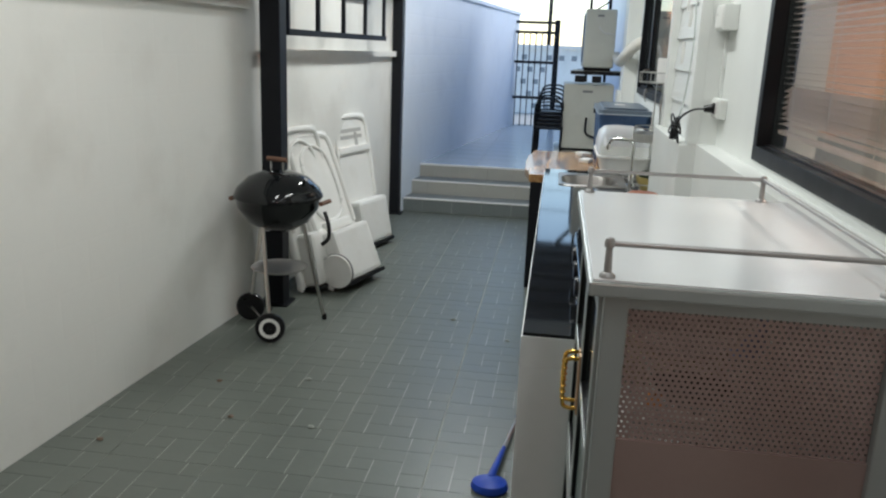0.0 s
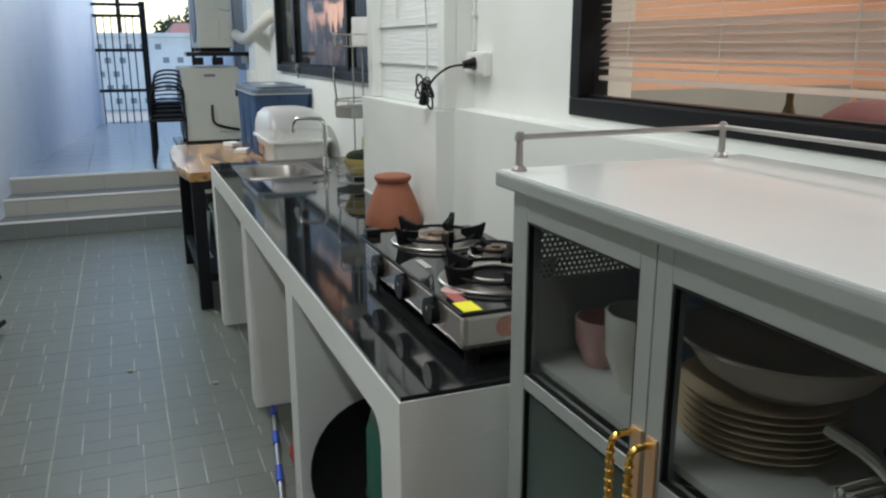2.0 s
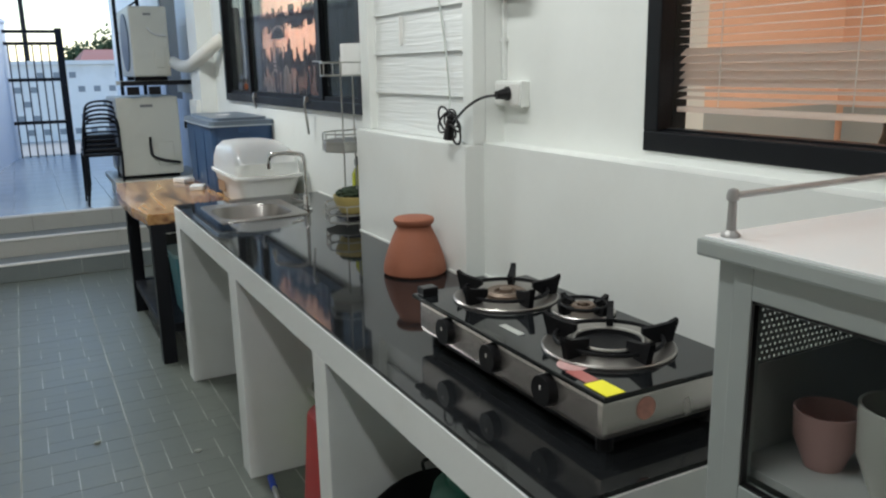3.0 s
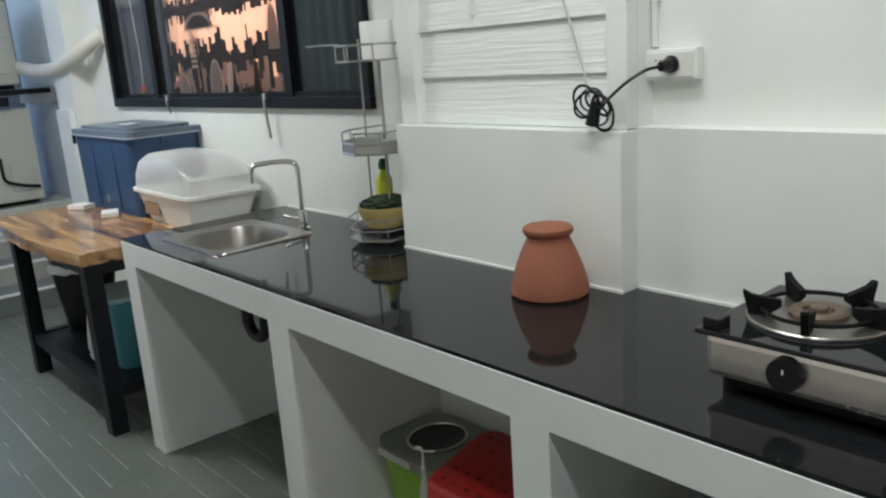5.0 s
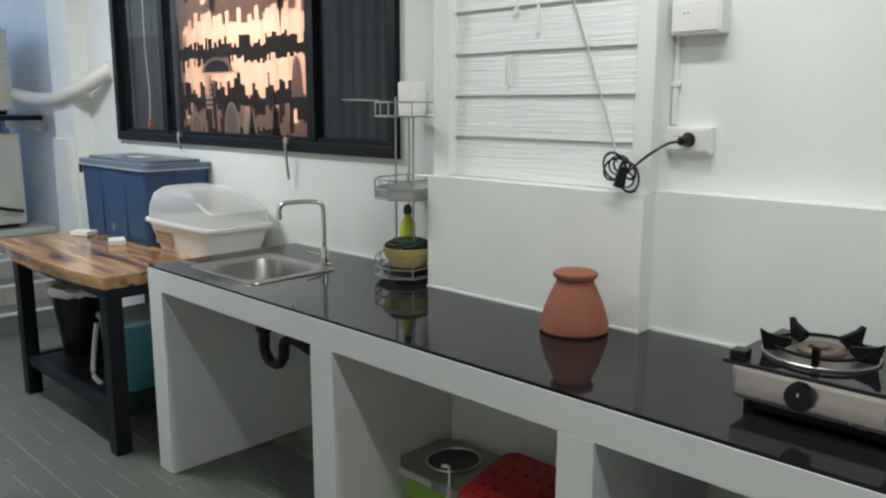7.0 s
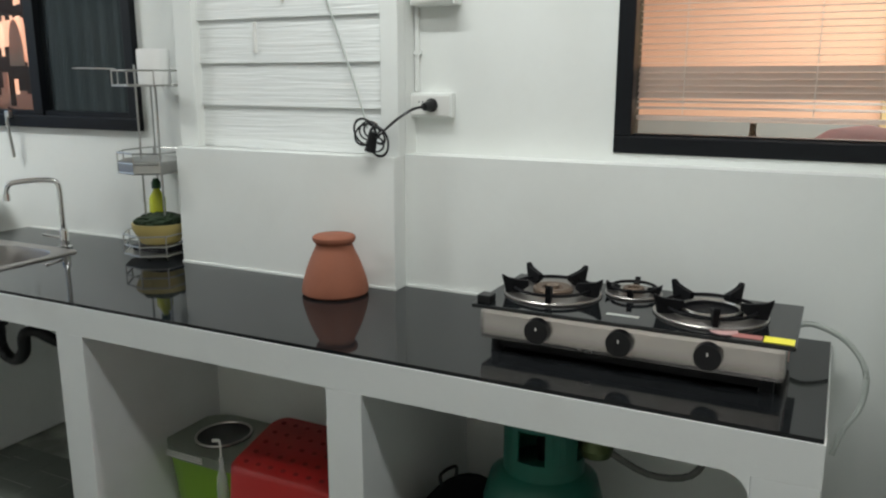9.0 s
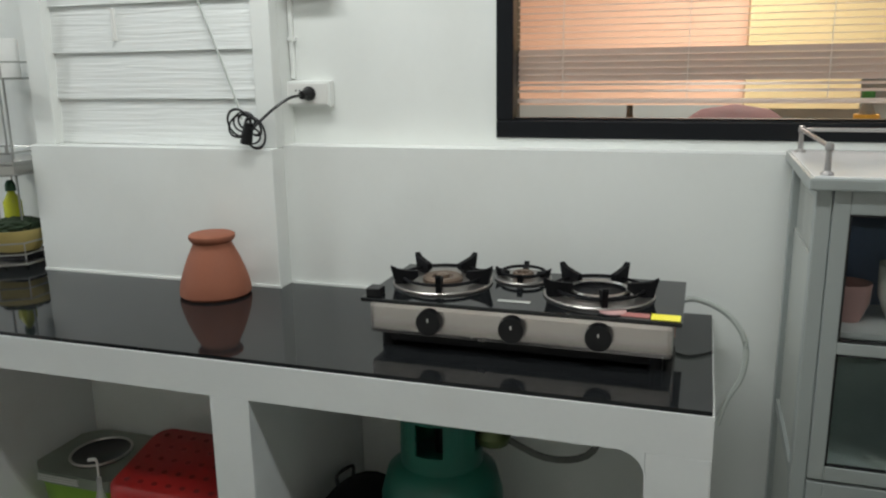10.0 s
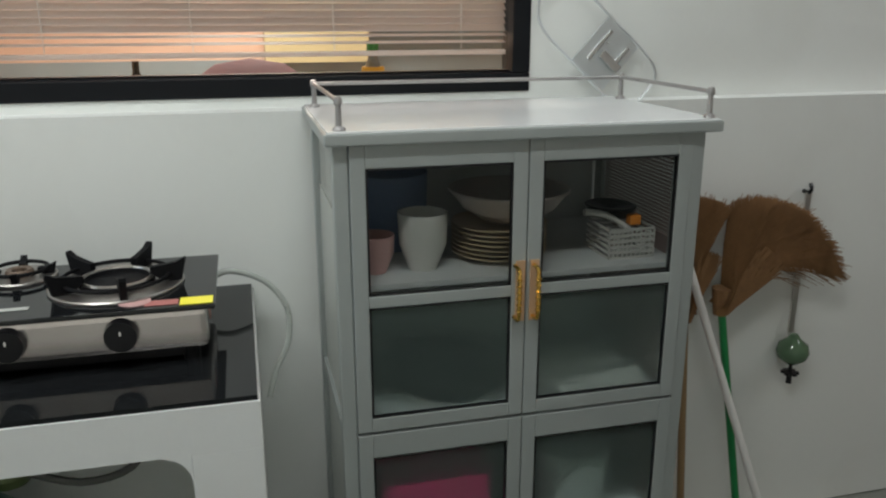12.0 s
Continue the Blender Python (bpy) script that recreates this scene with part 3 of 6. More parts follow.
def make_sink():
    s = thing("kitchen_sink", "stainless steel drop-in sink in the black worktop", "sink", 0.457, 5.41, CT)
    bm = B()
    out, inn = rounded(0.41, 0.50, 0.04), rounded(0.325, 0.36, 0.10, cx=-0.018, cy=-0.03)
    low = rounded(0.28, 0.31, 0.09, cx=-0.018, cy=-0.03)
    rings = [[bm.verts.new((x, y, z)) for x, y in o] for o, z in ((out, 0.001), (rounded(0.405, 0.495, 0.04), 0.006), (rounded(0.335, 0.37, 0.10, cx=-0.018, cy=-0.03), 0.006), (inn, -0.006), (low, -0.155))]
    for a, b in zip(rings, rings[1:]):
        k = len(a)
        for i in range(k):
            bm.faces.new((a[i], a[(i + 1) % k], b[(i + 1) % k], b[i]))
    bm.faces.new(rings[-1])
    part("basin", bm, SINKSTEEL, s, smooth=True)
    part("drain", lathe(B(), [(0.0, -0.152), (0.036, -0.152), (0.04, -0.154)], Matrix.Translation((-0.018, -0.03, 0)), 20), CHROME, s)
    f = thing("faucet", "chrome swan-neck tap at the sink edge", "tap", 0.68, 5.274, CT)
    part("base", lathe(B(), [(0.026, 0), (0.026, 0.008), (0.016, 0.014), (0.016, 0.07), (0.012, 0.08)], None, 20), CHROME, f, smooth=True)
    part("spout", tube(B(), [(0, 0, 0.05), (0, 0, 0.2), (-0.001, 0.001, 0.245), (-0.012, 0.011, 0.266), (-0.05, 0.045, 0.272), (-0.105, 0.092, 0.268), (-0.128, 0.112, 0.26), (-0.136, 0.12, 0.238), (-0.137, 0.121, 0.222)], 0.0095, 10, smooth=5), CHROME, f, smooth=True)
    part("handle", tube(B(), [(0, 0, 0.045), (-0.03, 0.02, 0.05), (-0.06, 0.045, 0.062)], 0.006), CHROME, f)
    part("aerator", rod(B(), (-0.137, 0.121, 0.198), (-0.137, 0.121, 0.225), 0.0125), CHROME, f)
    t = thing("sink_trap", "black plastic sink waste trap under the counter", "waste pipe", 0.47, 5.36, 0.515)
    t.scale = (1, 1, 0.88)
    part("tailpiece", rod(B(), (0, 0.07, 0.32), (0, 0.07, 0.10), 0.024), RUBBER, t)
    part("nut", rod(B(), (0, 0.07, 0.14), (0, 0.07, 0.18), 0.036), RUBBER, t)
    part("bend", tube(B(), [(0, 0.07, 0.14), (0, 0.07, 0.05), (0, 0.03, 0.0), (0, -0.03, 0.0), (0, -0.07, 0.05), (0, -0.08, 0.12), (0.03, -0.11, 0.13), (0.1, -0.18, 0.06), (0.3, -0.2, -0.02)], 0.024, 10), RUBBER, t, smooth=True)
    part("overflow_pipe", tube(B(), [(0, 0.07, 0.2), (-0.02, 0.16, 0.23), (-0.02, 0.24, 0.30), (-0.01, 0.26, 0.40)], 0.016, 8), RUBBER, t)
    part("overflow_nut", rod(B(), (-0.02, 0.17, 0.225), (-0.02, 0.20, 0.245), 0.026), RUBBER, t)


make_sink()


def make_hob():
    h = thing("gas_hob", "three-burner gas hob with black glass top and steel front", "gas stove", 0.477, 2.992, CT + 0.014)
    part("body", box(B(), -0.155, 0.155, -0.345, 0.345, 0.020, 0.0978, 0.012), HOBSTEEL, h)
    part("base_pan", box(B(), -0.130, 0.14, -0.320, 0.320, -0.004, 0.0195, 0.004), RUBBER, h)
    part("glass_top", box(B(), -0.165, 0.168, -0.362, 0.362, 0.098, 0.108, 0.003), HOBGLASS, h)
    for sx in (-0.12, 0.12):
        for sy in (-0.31, 0.31):
            part("foot", rod(B(), (sx, sy, -0.0138), (sx, sy, 0.02), 0.016), RUBBER, h)
    for n, y in enumerate((0.193, -0.001, -0.192)):
        k = part("knob", rod(B(), (-0.154, y, 0.061), (-0.174, y, 0.061), 0.031, 0.029, 28), RUBBER, h, smooth=True)
        part("knob_mark", box(B(), -0.1752, -0.1738, y - 0.0015, y + 0.0015, 0.064, 0.072), CHINA, k, "small white pointer mark")
    for (bx, by, R, big) in ((0.01, 0.215, 0.115, 1), (0.095, 0.03, 0.062, 0), (0.0, -0.17, 0.12, 1)):
        br = part("burner", lathe(B(), [(R + 0.008, 0.108), (R + 0.009, 0.112), (R + 0.006, 0.1145), (R - 0.001, 0.1135)], Matrix.Translation((bx, by, 0)), 36), SINKSTEEL, h, smooth=True)
        part("drip_dish", lathe(B(), [(R - 0.001, 0.1133), (R * 0.62, 0.1105), (R * 0.45, 0.1095), (0.0, 0.1095)], Matrix.Translation((bx, by, 0)), 36), SINKSTEEL if by > 0.2 else SOOT, br, smooth=True)
        if by > 0.2 or not big:
            part("cap", lathe(B(), [(R * 0.44, 0.11), (R * 0.44, 0.122), (R * 0.38, 0.127), (R * 0.24, 0.125), (R * 0.22, 0.118), (R * 0.15, 0.118), (R * 0.13, 0.13), (0.0, 0.132)], Matrix.Translation((bx, by, 0)), 28), BURNT, br, smooth=True)
        else:
            part("cap", lathe(B(), [(R * 0.60, 0.11), (R * 0.60, 0.122), (R * 0.52, 0.122), (R * 0.50, 0.114), (0.0, 0.114)], Matrix.Translation((bx, by, 0)), 36), IRON, br, smooth=True)
            part("cap_ring", torus(B(), (bx, by, 0.123), R * 0.56, 0.004), STEEL, br)
        sup = part("pan_support", torus(B(), (bx, by, 0.127), R * 0.86, 0.0042), IRON, h)
        count = 5 if big else 4
        for k in range(count):
            a = k * 2 * math.pi / count + (math.radians(-95) if big else 0.08)
            m = Matrix.Translation((bx, by, 0.108)) @ Matrix.Rotation(a, 4, "Z")
            s = 1.0 if big else 0.55
            q = B()
            prism(q, [(R * 0.55, 0.018 * s + 0.003), (R * 0.78, 0.002), (R * 1.04, 0.002), (R * 1.07, 0.020 * s), (R * 1.13, 0.046 * s), (R * 1.12, 0.052 * s), (R * 0.98, 0.043 * s), (R * 0.78, 0.038 * s), (R * 0.55, 0.034 * s)], -0.0065, 0.0065,
                  m @ Matrix.Rotation(math.pi / 2, 4, "X"))
            part("prong", q, IRON, sup)
    part("igniter_button", box(B(), -0.155, -0.115, 0.318, 0.352, 0.108, 0.128, 0.003), RUBBER, h)
    part("model_plate", box(B(), -0.115, -0.098, -0.03, 0.045, 0.1085, 0.1092), CAB_SIDE, h, "pale printed strip")
    part("price_label", box(B(), -0.158, -0.118, -0.358, -0.298, 0.1085, 0.1097), YELLOW, h, "bright yellow paper label")
    part("round_sticker", lathe(B(), [(0.03, 0.1085), (0.03, 0.1096)], Matrix.Translation((-0.118, -0.215, 0)), 20), mat("worn_pink_sticker", (0.55, 0.34, 0.33), 0.35, 0.4, 60, 120, 0.0), h)
    part("long_sticker", box(B(), -0.15, -0.122, -0.295, -0.235, 0.1085, 0.1094), mat("faded_red_paper", (0.40, 0.13, 0.12), 0.3), h, "faded red label")
    part("side_sticker", rod(B(), (-0.06, -0.3465, 0.062), (-0.06, -0.3455, 0.062), 0.021, seg=20), mat("pink_sticker", (0.62, 0.30, 0.24), 0.4, 0.3, 60, 120, 0.0), h, "pale red round sticker")
    hose = thing("gas_hose", "pale rubber gas hose from the hob round the counter end", "hose", 0.66, 2.62, CT)
    part("hose", local(tube(B(), [(0.64, 2.655, 0.978), (0.655, 2.61, 0.992), (0.655, 2.535, 0.962), (0.64, 2.487, 0.90), (0.62, 2.488, 0.82), (0.60, 2.52, 0.76), (0.58, 2.54, 0.70)], 0.007), 0.66, 2.62, CT), TUBE, hose, smooth=True)


make_hob()

pot = thing("clay_pot", "upturned terracotta clay pot on the black worktop", "pot", 0.61, 3.955, CT)
part("pot_body", lathe(B(), [(0.0, 0.001), (0.096, 0.001), (0.103, 0.008), (0.1025, 0.022), (0.098, 0.045), (0.088, 0.078), (0.075, 0.112), (0.062, 0.140), (0.0565, 0.152), (0.056, 0.158), (0.0, 0.158)], None, 40), TERRACOTTA, pot, smooth=True)
part("pot_rim", lathe(B(), [(0.0, 0.1585), (0.056, 0.1585), (0.062, 0.164), (0.0665, 0.172), (0.0655, 0.180), (0.060, 0.184), (0.05, 0.1855), (0.0, 0.186)], None, 40), TERRACOTTA, pot, smooth=True)


def make_cabinet():
    X, Y = 0.50, 2.013
    c = thing("dish_cabinet", "grey aluminium dish cabinet with glass doors and a rail on top", "cabinet", X, Y, 0)
    y0, y1, x0, x1, zt = 1.635, 2.402, 0.302, 0.765, 1.326
    P = lambda nm, bm, mt, par=c, lb="", sm=False: part(nm, local(bm, X, Y), mt, par, lb, sm)
    for x in (x0 + 0.002, x1 - 0.04):
        for y in (y0, y1 - 0.029):
            P("corner_post", box(B(), x, x + 0.038, y, y + 0.029, 0, zt, 0.003), CABINET)
    P("top_trim", box(B(), 0.278, 0.777, 1.612, 2.418, zt, 1.349, 0.004), CABINET, lb="grey aluminium edge trim")
    P("top", box(B(), 0.284, 0.771, 1.618, 2.412, 1.3485, 1.3525, 0.001), CAB_TOP, lb="glossy white cabinet top")
    P("back_panel", box(B(), x1 - 0.012, x1 - 0.002, y0 + 0.04, y1 - 0.04, 0.06, zt), CAB_IN)
    for nm, y in (("side_panel", y0 + 0.012), ("side_panel", y1 - 0.02)):
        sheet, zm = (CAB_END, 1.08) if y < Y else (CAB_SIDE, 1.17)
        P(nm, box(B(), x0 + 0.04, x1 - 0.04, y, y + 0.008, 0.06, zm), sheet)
        for z in (0.06, 0.70, 1.302):
            P("side_rail", box(B(), x0 + 0.04, x1 - 0.04, y - 0.006, y + 0.016, z, z + 0.024), CABINET)
        # a sheet with rows of round holes under the top
        b = B()
        nx, nz = 40, round((1.302 - zm) / 0.00854)
        for i in range(nx):
            for j in range(nz):
                cx, cz = x0 + 0.041 + (i + 0.5) * (x1 - x0 - 0.082) / nx, zm + (j + 0.5) * (1.302 - zm) / nz
                hw, hh, r = (x1 - x0 - 0.082) / nx / 2, (1.302 - zm) / nz / 2, 0.0021
                off = hw * (0.45 if j % 2 else -0.45)
                o = [b.verts.new((cx + a * hw, y + 0.004, cz + d * hh)) for a, d in ((-1, -1), (0, -1), (1, -1), (1, 0), (1, 1), (0, 1), (-1, 1), (-1, 0))]
                q = [b.verts.new((cx + off + a * r, y + 0.004, cz + d * r)) for a, d in ((-0.7, -0.7), (0, -1), (0.7, -0.7), (1, 0), (0.7, 0.7), (0, 1), (-0.7, 0.7), (-1, 0))]
                for k in range(8):
                    b.faces.new((o[k], o[(k + 1) % 8], q[(k + 1) % 8], q[k]))
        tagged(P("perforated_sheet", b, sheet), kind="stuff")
    for z in (0.06, 0.385, 0.705, 1.028):
        P("shelf", box(B(), x0 + 0.03, x1 - 0.014, y0 + 0.022, y1 - 0.022, z, z + 0.012), CAB_IN)
    for a, b_ in ((y0 + 0.030, Y + 0.006), (Y + 0.008, y1 - 0.030)):
        for z0, z1, mid in ((0.735, zt - 0.002, 1.016), (0.05, 0.728, 0.36)):
            TR = 0.044 if z0 > 0.5 else 0.053
            d = P("door", box(B(), x0 - 0.004, x0 + 0.018, a, a + 0.03, z0, z1, 0.002), CABINET)
            for q in ((b_ - 0.03, b_, z0, z1), (a + 0.03, b_ - 0.03, z0, z0 + 0.03), (a + 0.03, b_ - 0.03, z1 - TR, z1), (a + 0.03, b_ - 0.03, mid - 0.012, mid + 0.012)):
                P("door_frame", box(B(), x0 - 0.004, x0 + 0.018, *q, 0.002), CABINET, d)
            for g0, g1, m in ((z0 + 0.03, mid - 0.012, FROST), (mid + 0.012, z1 - TR, CABGLASS if z0 > 0.5 else FROST)):
                P("pane", box(B(), x0 + 0.006, x0 + 0.01, a + 0.03, b_ - 0.03, g0, g1), m, d).visible_shadow = False
                b = B()
                for q in ((a + 0.03, a + 0.034, g0, g1), (b_ - 0.034, b_ - 0.03, g0, g1), (a + 0.03, b_ - 0.03, g0, g0 + 0.004), (a + 0.03, b_ - 0.03, g1 - 0.004, g1)):
                    box(b, x0 - 0.002, x0 + 0.006, *q)
                P("gasket", b, RUBBER, d)
            if z0 > 0.5:
                hy = b_ - 0.014 if a < Y - 0.1 else a + 0.014
                P("handle_plate", box(B(), x0 - 0.008, x0 - 0.004, hy - 0.012, hy + 0.008, 0.95, 1.08, 0.001), PALEGOLD, d)
                hy += 0.010 if a > Y else 0.0
                hb = B()
                tube(hb, [(x0 - 0.006, hy, 1.07), (x0 - 0.03, hy, 1.068), (x0 - 0.036, hy, 1.05), (x0 - 0.036, hy, 0.98), (x0 - 0.03, hy, 0.962), (x0 - 0.006, hy, 0.96)], 0.0045)
                for k in range(6):
                    torus(hb, (x0 - 0.036, hy, 0.983 + k * 0.013), 0.0045, 0.002, seg=12, sides=6)
                P("handle", hb, GOLD, d, "gold ribbed handle", True)
    rz = 1.353
    posts = ((0.305, 1.632), (0.305, 2.387), (0.706, 2.394), (0.706, 1.632))
    for x, y in posts:
        b = B()
        lathe(b, [(0.0125, rz), (0.0115, rz + 0.004), (0.0062, rz + 0.008), (0.0052, rz + 0.045), (0.0078, rz + 0.047), (0.0082, rz + 0.053), (0.006, rz + 0.060), (0.0, rz + 0.062)], Matrix.Translation((x, y, 0)), 16)
        P("rail_post", b, RAILMETAL, sm=True)
    for a, b_ in ((posts[1], posts[2]), (posts[2], posts[3]), (posts[3], posts[0])):
        P("rail_bar", rod(B(), (*a, rz + 0.052), (*b_, rz + 0.052), 0.0045), RAILMETAL)


make_cabinet()


def make_table():
    t = thing("side_table", "wooden live-edge side table with black metal legs", "table", 0.42, 6.65, 0)
    rng = random.Random(4)
    near = [(-0.365 - 0.055 * math.sin(math.pi * k / 14) + 0.008 * math.sin(k * 1.7) + rng.uniform(-0.006, 0.006), -0.62 + k * 1.43 / 14) for k in range(15)]
    far = [(0.47, y) for _, y in near[::-1]]
    b = prism(B(), near + far, 0.783, 0.838)
    bmesh.ops.bevel(b, geom=b.edges, offset=0.005, segments=2, affect="EDGES")
    part("tabletop", b, WOOD, t, "glossy brown wood slab with dark streaks")
    for x in (-0.32, 0.40):
        for y in (-0.57, 0.55):
            part("leg", box(B(), x - 0.037, x + 0.037, y - 0.037, y + 0.037, 0, 0.795, 0.004), BLACK, t)
    for x in (-0.32, 0.40):
        for z in (0.17, 0.73):
            part("side_rail", box(B(), x - 0.025, x + 0.025, -0.533, 0.513, z, z + 0.05, 0.003), BLACK, t)
    for y in (-0.57, 0.55):
        for z in (0.17, 0.73):
            part("cross_rail", box(B(), -0.283, 0.363, y - 0.025, y + 0.025, z, z + 0.05, 0.003), BLACK, t)
    part("shelf", box(B(), -0.295, 0.375, -0.53, 0.51, 0.20, 0.215), BLACK, t)


make_table()


def make_storage():
    s = thing("storage_box", "large dark blue lidded plastic box on the wooden table", "storage box", 0.73, 7.02, 0.839)
    s.scale = (1, 1, 1.09)
    b = B()
    lo, hi = rounded(0.37, 0.80, 0.04), rounded(0.385, 0.83, 0.045)
    r = [[b.verts.new((x, y, z)) for x, y in o] for o, z in ((lo, 0.0), (hi, 0.37))]
    k = len(lo)
    for i in range(k):
        b.faces.new((r[0][i], r[0][(i + 1) % k], r[1][(i + 1) % k], r[1][i]))
    b.faces.new(r[0][::-1]), b.faces.new(r[1])
    part("body", b, BLUEBOX, s, smooth=True)
    for y in (-0.16, 0.14):
        part("rib", box(B(), -0.193, -0.17, y - 0.008, y + 0.008, 0.02, 0.36), BLUEBOX, s)
    part("lid", prism(B(), rounded(0.41, 0.87, 0.05), 0.374, 0.398), BLUELID, s, "slate blue lid")
    part("lid_panel", prism(B(), rounded(0.33, 0.77, 0.05), 0.398, 0.413), BLUELID, s)
    part("lid_edge", prism(B(), rounded(0.414, 0.874, 0.05), 0.367, 0.3735), mat("pale_blue_edge", (0.42, 0.48, 0.54), 0.3), s, "pale edge under the lid")
    part("latch", box(B(), -0.206, -0.19, 0.385, 0.405, 0.32, 0.37, 0.004), RUBBER, s)
    part("latch", box(B(), -0.03, 0.03, -0.42, -0.405, 0.33, 0.38, 0.004), BLUEBOX, s)
    part("round_mark", rod(B(), (-0.182, 0.02, 0.06), (-0.187, 0.02, 0.06), 0.022, seg=18), BLUELID, s)
    part("paper_note", box(B(), -0.06, 0.02, -0.05, 0.07, 0.4135, 0.415), PAPER, s)


make_storage()


def make_dish_box():
    s = thing("dish_rack_box", "white plastic dish box with a clear domed cover beside the sink", "dish rack", 0.70, 6.27, 0.839)
    s.scale = (1.04, 1.08, 0.98)
    b = B()
    outs = ((rounded(0.27, 0.52, 0.06), 0.0), (rounded(0.34, 0.62, 0.07), 0.15), (rounded(0.37, 0.66, 0.08), 0.155), (rounded(0.37, 0.66, 0.08), 0.17), (rounded(0.33, 0.61, 0.07), 0.17), (rounded(0.25, 0.50, 0.05), 0.01))
    r = [[b.verts.new((x, y, z)) for x, y in o] for o, z in outs]
    k = len(r[0])
    for p, q in zip(r, r[1:]):
        for i in range(k):
            b.faces.new((p[i], p[(i + 1) % k], q[(i + 1) % k], q[i]))
    b.faces.new(r[0][::-1]), b.faces.new(r[-1])
    part("tub", b, WHITEPL, s, smooth=True)
    part("window_strip", box(B(), -0.160, -0.157, 0.06, 0.22, 0.04, 0.12), mat("brown_card", (0.30, 0.19, 0.11), 0.6), s)
    b = B()
    prof = [(rounded(0.35, 0.63, 0.08), 0.171), (rounded(0.345, 0.61, 0.08), 0.24), (rounded(0.32, 0.50, 0.09, cy=0.04), 0.30), (rounded(0.26, 0.36, 0.09, cy=0.07), 0.335), (rounded(0.16, 0.18, 0.04, cy=0.08), 0.345)]
    r = [[b.verts.new((x, y, z)) for x, y in o] for o, z in prof]
    for p, q in zip(r, r[1:]):
        for i in range(k):
            b.faces.new((p[i], p[(i + 1) % k], q[(i + 1) % k], q[i]))
    b.faces.new(r[-1])
    part("cover", b, TRANSLUCENT, s, "clear domed cover", True)
    part("cover_handle", tube(B(), [(-0.1, -0.06, 0.30), (-0.12, -0.05, 0.31), (-0.13, 0.08, 0.315), (-0.11, 0.09, 0.315)], 0.009), TRANSLUCENT, s)


make_dish_box()
for x, y, a in ((0.46, 7.26, 0.45), (0.47, 6.84, -0.35)):
    cl = thing("sponge_block", "small white foam block on the wooden table", "sponge", x, y, 0.839, "foam blocks on the table")
    cl.rotation_euler = (0, 0, a)
    part("block", box(B(), -0.042, 0.042, -0.062, 0.062, 0, 0.028, 0.004), WHITEPL, cl)

# ---- behind the windows ----
kit = thing("venetian_blind", "beige venetian blind lowered behind the kitchen window", "blind", 0.925, 2.49, 2.42)
part("head_rail", box(B(), -0.02, 0.02, -0.645, 0.645, 0, 0.03), BLIND, kit)
z = -0.022
while z > -0.945:
    b = B()
    box(b, -0.0125, 0.0125, -0.64, 0.64, -0.0006, 0.0006, m=Matrix.Translation((0, 0, z)) @ Matrix.Rotation(radians(-40 if -0.90 < z < -0.815 else (0 if z > -0.815 else -12)), 4, "Y"))
    part("slat", b, BLIND, kit)
    z -= 0.0175
part("bottom_rail", box(B(), -0.013, 0.013, -0.64, 0.64, -0.965, -0.953, 0.002), BLIND, kit)
for y in (-0.5, -0.17, 0.17, 0.5):
    part("ladder_cord", rod(B(), (-0.0135, y, 0), (-0.0135, y, -0.95), 0.0012, seg=5), WHITEPL, kit)
CUP = mat("cream_cupboard", (0.66, 0.56, 0.32), 0.4, 0.04, 3, 40, 0.0)
cup = thing("wall_cupboard", "pale yellow cupboard in the warm lit kitchen", "cupboard", 3.2, 1.92, 1.32)
part("body", box(B(), -0.05, 0.195, -0.95, 0.50, 0.23, 1.2), CUP, cup)
part("lower_body", box(B(), -0.05, 0.195, -0.04, 0.50, 0.0, 0.225), CUP, cup)
structure("tile_band", box(box(box(B(), 3.385, 3.398, -0.55, 4.45, 0.05, 1.325), 3.385, 3.398, -0.55, 1.975, 1.325, 1.56), 1.06, 3.38, 4.486, 4.498, 0.05, 1.34), mat("grey_wall_tile", (0.33, 0.39, 0.41), 0.3, 0.08, 4, 30, 0.0), "grey tiles on the kitchen wall")
structure("kitchen_ledge", box(B(), 1.052, 1.45, 1.0, 4.3, 1.20, 1.24), mat("grey_inner_ledge", (0.33, 0.38, 0.40), 0.3, 0.08, 4, 30, 0.0), "grey ledge inside the kitchen window")
bowl = tagged(part("bowl", lathe(B(), [(0.05, 0.0), (0.10, 0.04), (0.125, 0.10), (0.14, 0.15), (0.10, 0.178), (0.0, 0.195)], None, 28), mat("dusty_pink_plastic", (0.20, 0.08, 0.09), 0.8), None, "deep dark pink bowl with a lid on the kitchen ledge", smooth=True), category="bowl")
bowl.location = (1.28, 2.525, 1.241)
bot = thing("bottle", "clear bottle with a yellow label and green cap inside", "bottle", 1.28, 2.164, 1.241)
part("glass_body", lathe(B(), [(0.0, 0), (0.036, 0), (0.036, 0.13), (0.014, 0.19), (0.014, 0.215), (0.0, 0.215)], None, 20), mat("dim_bottle", (0.25, 0.25, 0.22), 0.15), bot, smooth=True)
part("label_band", lathe(B(), [(0.0375, 0.14), (0.034, 0.165)], None, 20), mat("orange_label", (0.8, 0.42, 0.03), 0.5), bot)
part("cap", lathe(B(), [(0.0, 0.205), (0.018, 0.205), (0.018, 0.235), (0.0, 0.235)], None, 16), mat("green_cap", (0.05, 0.25, 0.04), 0.4), bot)
